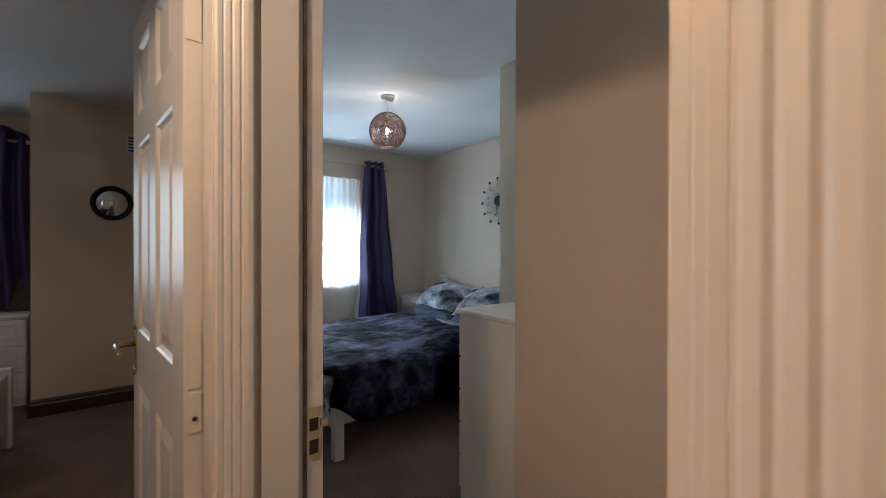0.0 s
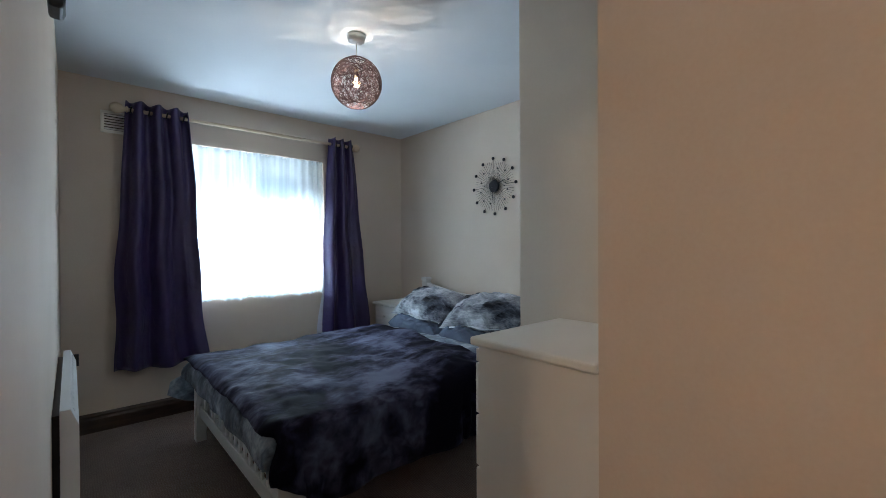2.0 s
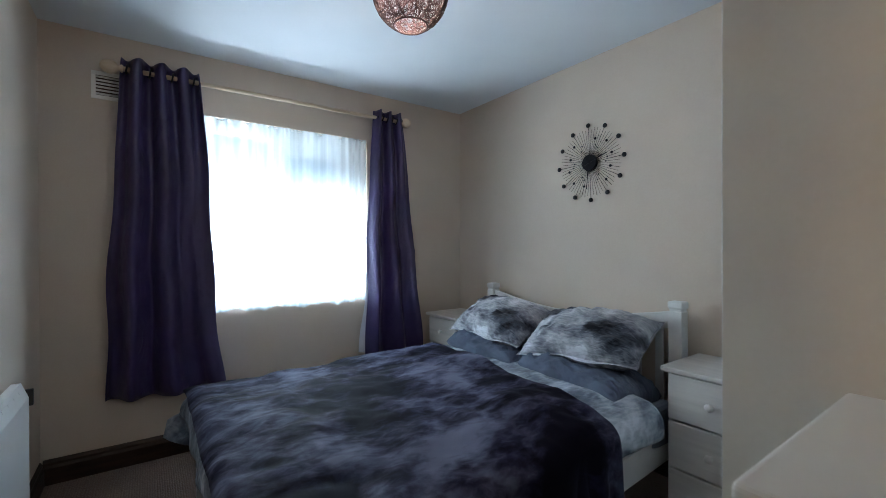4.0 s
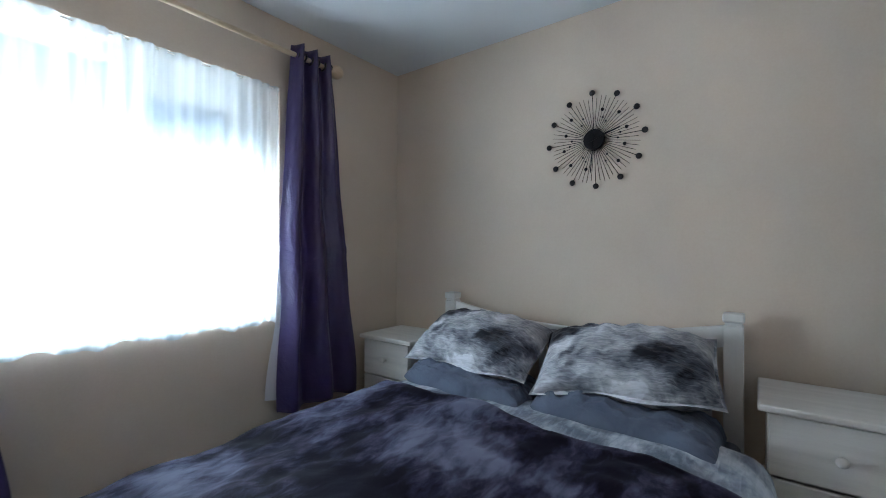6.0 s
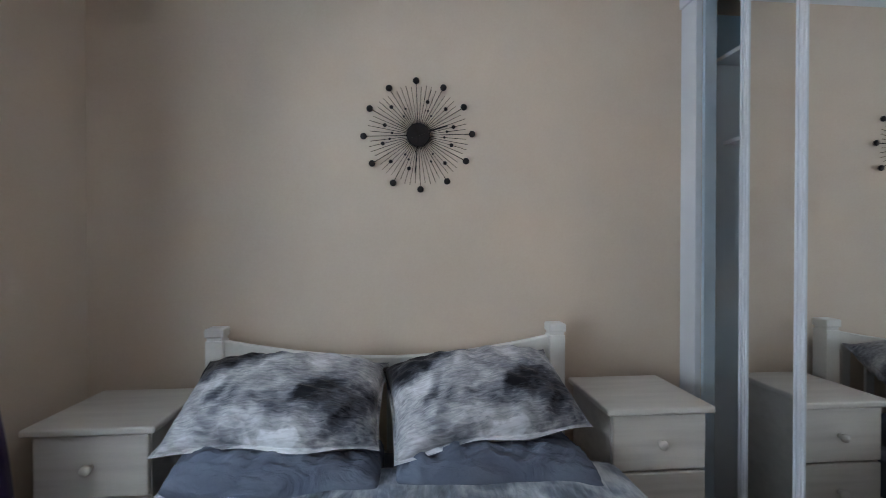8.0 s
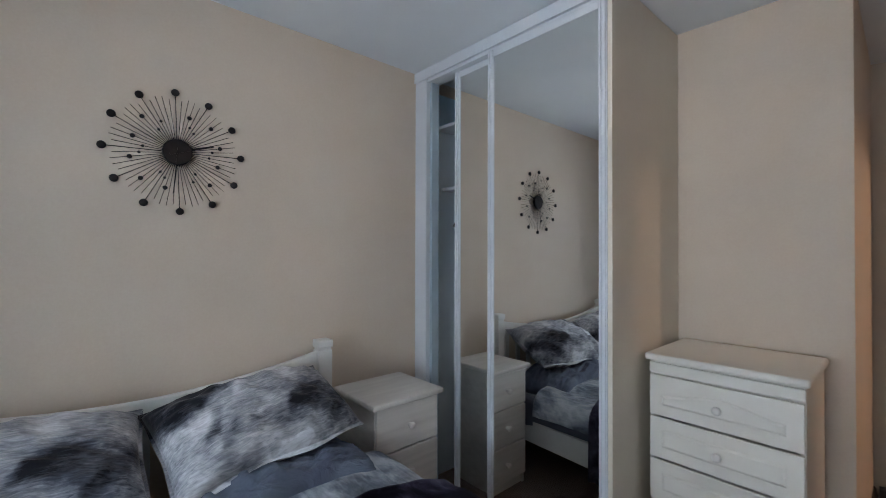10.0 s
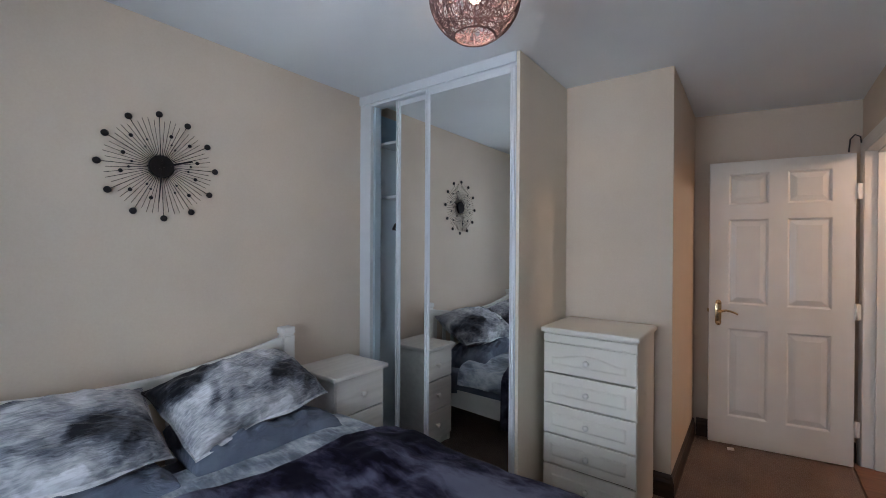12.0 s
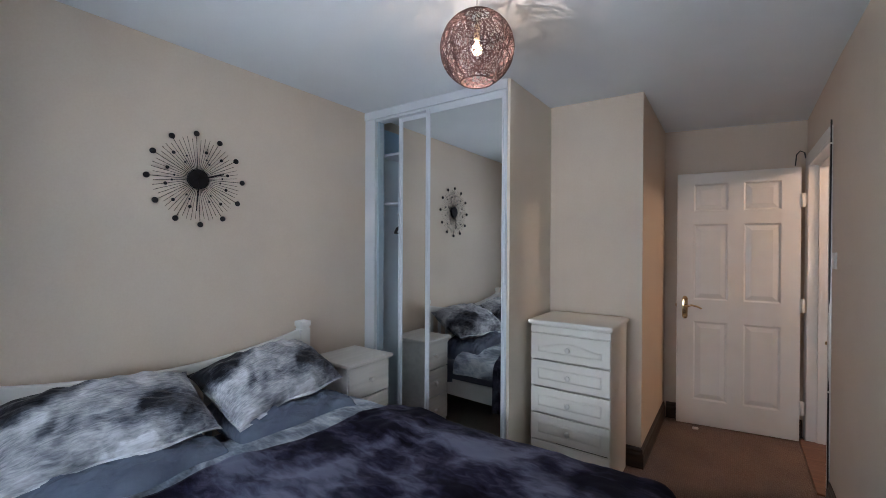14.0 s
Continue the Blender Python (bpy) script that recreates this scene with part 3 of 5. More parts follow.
back = pose(-0.575, -0.70, 0)
architrave(frame_1, (0.6225, JN + 0.012, 0), (0.6225, JN + 0.012, 2.08), (1, 0, 0), (0, 1, 0), back, 0.55)
architrave(frame_1, (0.6225, JS - 0.012, 0), (0.6225, JS - 0.012, 2.08), (1, 0, 0), (0, -1, 0), back, 0.55)
architrave(frame_1, (0.6225, JS - 0.011, 2.015), (0.6225, JN + 0.011, 2.015), (1, 0, 0), (0, 0, 1), back, 0.55)
architrave(frame_1, (0.498, JS - 0.004, 0), (0.498, JS - 0.004, 2.08), (-1, 0, 0), (0, -1, 0), back)
architrave(frame_1, (0.498, JS - 0.003, 2.007), (0.498, HY - 0.02, 2.007), (-1, 0, 0), (0, 0, 1), back)
fp("strike_plate", boxm(0.588, 0.622, JN - 0.0022, JN - 0.0004, 0.79, 0.91, bevel=0.0005), BRASS, "small brass strike plate")
# dark patches on the plate paint the shade inside its two holes
fp("latch_hole_patch", boxm(0.594, 0.614, JN - 0.0030, JN - 0.0023, 0.858, 0.886), DARKWOOD, "dark patch in place of the shaded latch hole")
fp("latch_hole_patch", boxm(0.594, 0.614, JN - 0.0030, JN - 0.0023, 0.807, 0.838), DARKWOOD, "dark patch in place of the shaded bolt hole")
fp("strike_lip", boxm(0.618, 0.636, JN - 0.006, JN - 0.0023, 0.862, 0.880, bevel=0.001), BRASS, "brass strike lip")
fp("draught_strip", boxm(0.5795, 0.5868, JN - 0.007, JN - 0.0005, 0.02, 1.99), RUBBER, "brown rubber draught strip")
solid("threshold", boxm(0.50, 0.665, JS, JN, 0.0005, 0.012, bevel=0.004), HALLFLOOR, "brown wooden threshold strip in the doorway", "threshold", "structure")


# ---- doors ----
def raised_panel(bm, x0, x1, z0, z1, y, out):
    """A sunk bevel with a raised field, on the face at y, standing towards out."""
    def ring(d, dep):
        return [bm.verts.new((a, y + out * dep, c)) for a, c in ((x0 + d, z0 + d), (x1 - d, z0 + d), (x1 - d, z1 - d), (x0 + d, z1 - d))]
    rs = [ring(0, 0), ring(0.006, -0.004), ring(0.012, -0.011), ring(0.018, -0.011), ring(0.046, -0.0035), ring(0.049, -0.0025)]
    for a, b in zip(rs, rs[1:]):
        for i in range(4):
            bm.faces.new((a[i], a[(i + 1) % 4], b[(i + 1) % 4], b[i]))
    bm.faces.new(rs[-1])


def lever(parent, x, y, z, out, way):
    """A lever handle on a shaped back plate; out is the side it stands on, way the way the lever points."""
    bm = bmesh.new()
    box(bm, x - 0.019, x + 0.019, y, y + out * 0.004, z - 0.078, z + 0.070, bevel=0.0015)
    lathe(bm, [(0.0, 0.0), (0.017, 0.0), (0.015, 0.005), (0.0, 0.006)], Matrix.Translation((x, y + out * 0.003, z + 0.07)) @ Matrix.Rotation(-out * math.pi / 2, 4, "X"), 14)
    lathe(bm, [(0.0, 0.0), (0.017, 0.0), (0.015, 0.005), (0.0, 0.006)], Matrix.Translation((x, y + out * 0.003, z - 0.078)) @ Matrix.Rotation(-out * math.pi / 2, 4, "X"), 14)
    plate = part("handle_plate", bm, BRASS, parent, "polished brass back plate")
    bm = bmesh.new()
    pts = [(x, y + out * 0.004, z + 0.01), (x, y + out * 0.045, z + 0.01), (x + way * 0.012, y + out * 0.055, z + 0.011), (x + way * 0.04, y + out * 0.056, z + 0.020),
           (x + way * 0.07, y + out * 0.056, z + 0.014), (x + way * 0.095, y + out * 0.056, z + 0.004), (x + way * 0.108, y + out * 0.055, z - 0.004)]
    tube(bm, pts, [0.010, 0.009, 0.009, 0.0075, 0.007, 0.0065, 0.008], 10)
    part("lever_handle", bm, BRASS, plate, "curved brass lever")


def door_leaf(name, m, w, label, barrels=True):
    """A six-panel door: local x from the hinge, y through the leaf (0 to -0.04), z up."""
    th, hgt = 0.040, 1.980
    d = thing(name, m, label, "door", kind="structure")
    st, mid = 0.112, 0.098
    pw = (w - 2 * st - mid) / 2
    cols = ((st, st + pw), (st + pw + mid, w - st))
    rows = ((0.195, 0.815), (0.985, 1.580), (1.680, 1.895))
    bm = bmesh.new()
    box(bm, 0, st, -th, 0, 0, hgt)
    box(bm, w - st, w, -th, 0, 0, hgt)
    box(bm, st + pw, st + pw + mid, -th, 0, rows[0][0], rows[2][1])
    for z0, z1 in ((0, rows[0][0]), (rows[2][1], hgt)):
        box(bm, st, w - st, -th, 0, z0, z1)
    for x0, x1 in cols:
        for z0, z1 in ((rows[0][1], rows[1][0]), (rows[1][1], rows[2][0])):
            box(bm, x0, x1, -th, 0, z0, z1)
    part("leaf_frame", bm, GLOSS, d)
    for x0, x1 in cols:
        for z0, z1 in rows:
            bm = bmesh.new()
            raised_panel(bm, x0, x1, z0, z1, 0, 1)
            raised_panel(bm, x0, x1, z0, z1, -th, -1)
            part("panel", bm, GLOSS, d)
    lever(d, w - 0.055, 0.0, 0.925, 1, -1)
    lever(d, w - 0.055, -th, 0.925, -1, -1)
    part("latch", boxm(w, w + 0.010, -0.028, -0.014, 0.92, 0.945, bevel=0.002), BRASS, d, "brass latch bolt")
    for z in ((0.24, 0.98, 1.74) if barrels else (0.24, 1.74)):
        bm = boxm(-0.028, 0.004, -0.003, 0.0025, z - 0.05, z + 0.05, bevel=0.001) if barrels else boxm(-0.0022, -0.0002, -0.034, -0.004, z - 0.05, z + 0.05, bevel=0.0006)
        if barrels:
            tube(bm, [(-0.006, 0.006, z - 0.05), (-0.006, 0.006, z + 0.05)], 0.005, 10)
        part("hinge", bm, GLOSS, d, "painted over butt hinge")
    return d


ang1 = math.degrees(math.atan2(0.115, 0.773))
door_1 = door_leaf("door_1", pose(0.668, 0.235, 0.012, 0, 0, ang1), 0.777, "white gloss six-panel door standing open into the alcove")
solid("door_wedge", boxm(-0.020, 0.020, -0.010, 0.010, 0, 0.016, bevel=0.004), WHITEPL, "small white rubber door wedge on the carpet", "door wedge", m=pose(1.30, 0.405, 0.0, 0, 0, 20))

# ---- second doorway ----
frame_2 = thing("door_frame_2", pose(0, HY + 0.05, 0), "cream gloss painted frame of the second doorway", "door frame", kind="structure")
b2 = pose(0, -HY - 0.05, 0)
for nm, a in (("jamb", (D2X1, D2X1 + 0.029, HY - 0.004, HY + 0.104, 0, 2.03)), ("jamb", (D2X0 - 0.029, D2X0, HY - 0.004, HY + 0.104, 0, 2.03)), ("head_jamb", (D2X0, D2X1, HY - 0.004, HY + 0.104, 2.002, 2.031))):
    part(nm, boxm(*a, bevel=0.002), GLOSS, frame_2).matrix_basis = b2
architrave(frame_2, (D2X1 + 0.004, HY - 0.0005, 0), (D2X1 + 0.004, HY - 0.0005, 2.08), (0, -1, 0), (1, 0, 0), b2)
architrave(frame_2, (D2X0 - 0.004, HY - 0.0005, 0), (D2X0 - 0.004, HY - 0.0005, 2.08), (0, -1, 0), (-1, 0, 0), b2)
architrave(frame_2, (D2X0 - 0.003, HY - 0.0005, 2.007), (D2X1 + 0.003, HY - 0.0005, 2.007), (0, -1, 0), (0, 0, 1), b2)
ang2 = math.degrees(math.atan2(0.75, -0.068))
door_2 = door_leaf("door_2", pose(0.366, 1.118, 0.012, 0, 0, ang2), 0.762, "white gloss six-panel door standing open into the second bedroom", False)

part("lock_plate", boxm(-0.0022, -0.0002, -0.033, -0.007, 0.955, 1.075, bevel=0.0006), GLOSS, door_2, "painted over lock plate")
lp = part("lock_plate", boxm(-0.0022, -0.0002, -0.033, -0.007, 0.862, 0.945, bevel=0.0006), GLOSS, door_2, "painted over lock plate")
# dark disc paints the shade of a hole in the plate
part("screw_hole_disc", lathe(bmesh.new(), [(0, 0), (0.005, 0), (0.005, 0.001), (0, 0.001)], Matrix.Translation((-0.0023, -0.020, 0.892)) @ Matrix.Rotation(-math.pi / 2, 4, "Y"), 12), DARKWOOD, lp, "dark disc in place of the shaded screw hole")

# ---- window ----
win = thing("window_1", pose((OX0 + OX1) / 2, NY + 0.16, OZ0), "white plastic framed window with a top-hung light", "window", kind="structure")
wm = pose(-(OX0 + OX1) / 2, -NY - 0.16, -OZ0)


def wp(name, bm, mat, label="", parent=None):
    ob = part(name, bm, mat, parent or win, label)
    if parent is None:
        ob.matrix_basis = wm
    return ob


wy0, wy1 = NY + 0.13, NY + 0.19
for a in ((OX0, OX0 + 0.06, OZ0, OZ1), (OX1 - 0.10, OX1, OZ0, OZ1), (OX0 + 0.06, OX1 - 0.10, OZ0, OZ0 + 0.06), (OX0 + 0.06, OX1 - 0.10, OZ1 - 0.06, OZ1)):
    wp("window_frame", boxm(a[0], a[1], wy0, wy1, a[2], a[3], bevel=0.006), PVC)
XM = 1.80
wp("mullion", boxm(XM - 0.035, XM + 0.035, wy0, wy1, OZ0 + 0.06, OZ1 - 0.06, bevel=0.006), PVC)
wp("transom", boxm(XM + 0.035, OX1 - 0.10, wy0, wy1, 1.55, 1.61, bevel=0.006), PVC)
for x0, x1, z0, z1 in ((XM + 0.035, OX1 - 0.10, 1.61, OZ1 - 0.06),):
    bm = bmesh.new()
    for q in ((x0, x0 + 0.045, z0, z1), (x1 - 0.105, x1, z0, z1), (x0 + 0.045, x1 - 0.105, z0, z0 + 0.045), (x0 + 0.045, x1 - 0.105, z1 - 0.110, z1)):
        box(bm, q[0], q[1], wy0 - 0.015, wy0 - 0.001, q[2], q[3], bevel=0.003)
    sash = wp("sash", bm, PVC)
    bm = bmesh.new()
    a0, a1, c0, c1 = x0 + 0.045, x1 - 0.105, z0 + 0.045, z1 - 0.110
    for q in ((a0, a0 + 0.009, c0, c1), (a1 - 0.009, a1, c0, c1), (a0 + 0.009, a1 - 0.009, c0, c0 + 0.009), (a0 + 0.009, a1 - 0.009, c1 - 0.009, c1)):
        box(bm, q[0], q[1], wy0 - 0.012, wy0 + 0.02, q[2], q[3])
    wp("gasket", bm, BLACKPL, "black rubber glazing seal", sash)
for x0, x1, z0, z1 in ((OX0 + 0.06, XM - 0.035, OZ0 + 0.06, OZ1 - 0.06), (XM + 0.035, OX1 - 0.10, OZ0 + 0.06, 1.55), (XM + 0.035, OX1 - 0.10, 1.61, OZ1 - 0.06)):
    ob = wp("pane", boxm(x0 - 0.005, x1 + 0.005, NY + 0.156, NY + 0.162, z0 - 0.005, z1 + 0.005), GLASS, "clear glass pane")
    ob.visible_shadow = False
wp("window_sill", boxm(OX0, OX1, NY + 0.002, wy0, OZ0 - 0.002, OZ0 + 0.016, bevel=0.004), PVC, "white window board")


# ---- curtains ----
def fold(u, n, seed):
    return math.sin(2 * math.pi * n * u + seed) + 0.45 * math.sin(2 * math.pi * n * 2.3 * u + seed * 2.1)


def curtain_cloth(x0t, x1t, x0b, x1b, z0, z1, n, deep, seed, y):
    """Hanging cloth: even folds at the heading that relax and wander towards the hem."""
    def f(u, v):
        z = z1 + (z0 - z1) * v
        k = v ** 0.8
        wob = 0.014 * math.sin(7 * v + seed) + 0.010 * math.sin(17 * v + 3 * u + seed)
        x0, x1 = x0t + (x0b - x0t) * k, x1t + (x1b - x1t) * k
        uu = u + 0.018 * math.sin(5 * v + 6 * u + seed) * v
        top = math.sin(2 * math.pi * n * uu + seed)
        top = math.copysign(abs(top) ** 0.75, top)
        low = 1.1 * math.sin(2 * math.pi * n * 0.8 * uu + seed + 0.5) + 0.22 * fold(uu, n * 0.95, seed + 0.3)
        d = top * (1 - k) + low * k
        crease = 0.016 * math.exp(-((v - 0.56) / 0.012) ** 2) + 0.004 * math.exp(-((v - 0.30) / 0.01) ** 2)
        yy = y + deep * d * (0.8 + 0.25 * k) - 0.5 * crease + 0.004 * noise.noise((u * 9, v * 8, seed))
        zz = z + (0.018 * (0.5 + 0.5 * math.cos(2 * math.pi * n * uu + seed)) * (1 - v) ** 6 if v < 0.5 else 0) + 0.008 * math.sin(9 * u + seed) * v
        return (x0 + (x1 - x0) * u + wob * v, yy, zz)
    bm = bmesh.new()
    grid(bm, f, 110, 70)
    return bm


def curtain(x0t, x1t, x0b, x1b, z0, z1, n, deep, seed, label, hem_out):
    c = thing("curtain", pose((x0b + x1b) / 2, 4.39, z0), label, "curtain", "window curtains")
    m = pose(-(x0b + x1b) / 2, -4.39, -z0)
    ob = part("cloth", curtain_cloth(x0t, x1t, x0b, x1b, z0, z1, n, deep, seed, 4.385), PURPLE, c)
    ob.matrix_basis = m
    sol = ob.modifiers.new("thick", "SOLIDIFY")
    sol.thickness = 0.003
    # eyelets where the pole goes through
    for i in range(int(n * 2)):
        u = (i + 0.5) / (n * 2)
        x = x0t + (x1t - x0t) * u
        bm = bmesh.new()
        ring = [(x + 0.004 * math.sin(a), 4.388 + 0.023 * math.cos(a), 2.190 + 0.023 * math.sin(a)) for a in [2 * math.pi * k / 20 for k in range(20)]]
        tube(bm, ring, 0.005, 6, closed=True)
        part("eyelet", bm, BLACK, c, "dark metal eyelet ring").matrix_basis = m
    bm = curtain_cloth(x0t + (0.11 if hem_out < 0 else 0.04), x1t - 0.01, x0b + hem_out, x1b - 0.02, z0 + 0.05, z1 - 0.40, n, deep * 0.35, seed, 4.458)
    part("lining", bm, LINING, c, "white lining behind the cloth").matrix_basis = m
    return c


curtain(0.955, 1.320, 0.875, 1.430, 0.395, 2.240, 3.5, 0.044, 0.4, "deep purple eyelet curtain, drawn back, hanging in soft folds", 0.03)
curtain(2.455, 2.695, 2.375, 2.845, 0.380, 2.240, 3.0, 0.036, 2.0, "deep purple eyelet curtain with creases, drawn back beside the bed", -0.03)

rod = thing("curtain_pole", pose(1.80, 4.388, 2.190), "pale wooden curtain pole with turned finials", "curtain pole")
bm = bmesh.new()
tube(bm, [(-0.835, 0, 0), (0.865, 0, 0)], 0.013, 16)
part("pole", bm, RODWOOD, rod)
FIN = [(r * 1.2, z * 1.2) for r, z in [(0.0, 0.0), (0.016, 0.0), (0.018, 0.006), (0.013, 0.012), (0.013, 0.018), (0.024, 0.026), (0.031, 0.042), (0.031, 0.056), (0.024, 0.072), (0.012, 0.082), (0.0, 0.085)]]
part("finial", lathe(bmesh.new(), FIN, Matrix.Translation((0.865, 0, 0)) @ Matrix.Rotation(math.pi / 2, 4, "Y"), 20), RODWOOD, rod)
part("finial", lathe(bmesh.new(), FIN, Matrix.Translation((-0.835, 0, 0)) @ Matrix.Rotation(-math.pi / 2, 4, "Y"), 20), RODWOOD, rod)
for x in (-0.80, 0.84):
    bm = bmesh.new()
    tube(bm, [(x, 0.0, -0.012), (x, 0.03, -0.024), (x, 0.095, -0.024)], 0.011, 10)
    lathe(bm, [(0.0, 0), (0.026, 0), (0.024, 0.008), (0, 0.010)], Matrix.Translation((x, 0.0995, -0.024)) @ Matrix.Rotation(math.pi / 2, 4, "X"), 16)
    part("bracket", bm, RODWOOD, rod)

# net curtain on a wire across the opening
def net(u, v):
    z = 2.025 + (0.822 - 2.025) * v
    x = 1.255 + (2.418 - 1.255) * u
    a = 0.013 + 0.004 * v
    y = 4.470 + a * (math.sin(118 * u + 2.2 * math.sin(13 * u)) * 0.55 + 0.45 * math.sin(47 * u + 1.5 * math.sin(5 * v)))
    return (x + 0.004 * math.sin(9 * v + 20 * u) * v, y, z + 0.010 * math.sin(26 * u + 2) * v + 0.006 * math.sin(61 * u) * v + (0.004 * math.sin(150 * u) if v < 0.03 else 0))


nc = thing("net_curtain", pose(1.84, 4.47, 0.82), "white translucent voile net curtain with gathered heading", "net curtain")
ob = part("voile", grid(bmesh.new(), net, 260, 30), SHEER, nc)
ob.matrix_basis = pose(-1.84, -4.47, -0.82)
ob = part("heading", grid(bmesh.new(), lambda u, v: (net(u, 0)[0], net(u, 0)[1] - 0.003, 2.028 - 0.035 * v), 260, 2), SHEER, nc, "gathered double heading tape")
ob.matrix_basis = pose(-1.84, -4.47, -0.82)
ob = part("hem", grid(bmesh.new(), lambda u, v: (net(u, 1)[0], net(u, 1)[1] - 0.003, net(u, 1)[2] + 0.03 * v), 260, 2), SHEER, nc, "double stitched hem")
ob.matrix_basis = pose(-1.84, -4.47, -0.82)
bm = bmesh.new()
tube(bm, [(1.24, 4.474, 2.018), (2.43, 4.474, 2.018)], 0.003, 6)
ob = part("wire", bm, WHITEPL, nc, "white plastic coated wire")
ob.matrix_basis = pose(-1.84, -4.47, -0.82)


# ---- bed ----
bed = thing("double_bed", pose(2.2, 3.25, 0), "white painted wooden double bed frame with a curved headboard", "bed")
bi = pose(-2.2, -3.25, 0)


def bp_(name, bm, mat=BEDWHITE, label=""):
    ob = part(name, bm, mat, bed, label)
    ob.matrix_basis = bi
    return ob


YL, YR = 3.938, 2.574
for y in (YL, YR):
    bm = boxm(3.195, 3.261, y - 0.033, y + 0.033, 0, 0.900, bevel=0.004)
    box(bm, 3.200, 3.256, y - 0.028, y + 0.028, 0.900, 0.912)
    box(bm, 3.192, 3.264, y - 0.036, y + 0.036, 0.912, 0.948, bevel=0.007)
    bp_("head_post", bm)


def rail_top(u):
    return 0.822 + 0.075 * abs(2 * u - 1) ** 1.8


bm = bmesh.new()
n = 40
rows_ = []
for i in range(n + 1):
    u = i / n
    y = YR + 0.033 + (YL - YR - 0.066) * u
    zt = rail_top(u)
    zb = zt - 0.105 + 0.02 * abs(2 * u - 1)
    rows_.append([bm.verts.new(p) for p in ((3.213, y, zb), (3.213, y, zt - 0.004), (3.217, y, zt), (3.239, y, zt), (3.243, y, zt - 0.004), (3.243, y, zb))])
for a, b in zip(rows_, rows_[1:]):
    for k in range(6):
        bm.faces.new((a[k], a[(k + 1) % 6], b[(k + 1) % 6], b[k]))
bm.faces.new(rows_[0])
bm.faces.new(rows_[-1][::-1])
bp_("top_rail", bm)
bp_("head_rail", boxm(3.215, 3.241, YR + 0.033, YL - 0.033, 0.34, 0.43, bevel=0.003))
for i in range(11):
    u = (i + 0.5) / 11
    y = YR + 0.033 + (YL - YR - 0.066) * u
    bp_("head_slat", boxm(3.222, 3.234, y - 0.02, y + 0.02, 0.43, rail_top(u) - 0.085, bevel=0.002))
FX = 1.285
for y in (3.872, 2.455):
    bp_("foot_post", boxm(FX - 0.030, FX + 0.030, y - 0.030, y + 0.030, 0, 0.385, bevel=0.004))
bp_("foot_rail", boxm(FX - 0.013, FX + 0.013, 2.485, 3.842, 0.165, 0.235, bevel=0.003))
bp_("foot_rail", boxm(FX - 0.013, FX + 0.013, 2.485, 3.842, 0.335, 0.375, bevel=0.003))
for i in range(17):
    y = 2.50 + 1.342 * (i + 0.5) / 17
    bp_("foot_slat", boxm(FX - 0.006, FX + 0.006, y - 0.014, y + 0.014, 0.235, 0.335, bevel=0.002))


def side_rail(y, y2):
    bm = bmesh.new()
    prism(bm, [(FX + 0.030, y - 0.012), (3.195, y2 - 0.012), (3.195, y2 + 0.012), (FX + 0.030, y + 0.012)], 0.205, 0.335)
    return bm


bp_("side_rail", side_rail(3.872, YL))
bp_("side_rail", side_rail(2.455, YR))
bp_("slat_base", prism(bmesh.new(), [(FX + 0.014, 2.49), (3.19, 2.56), (3.19, 3.92), (FX + 0.014, 3.85)], 0.25, 0.275), PINE, "pine slat base")
bp_("bolt", lathe(bmesh.new(), [(0, 0), (0.010, 0), (0.010, 0.004), (0, 0.005)], Matrix.Translation((1.42, 2.445, 0.27)) @ Matrix.Rotation(math.pi / 2, 4, "X"), 12), BLACK, "dark bolt head")

mat_ = solid("mattress", boxm(1.295, 3.155, 2.545, 3.885, 0.275, 0.475, bevel=0.035, seg=3), MATTRESS, "mattress in a slate grey fitted sheet", "mattress")


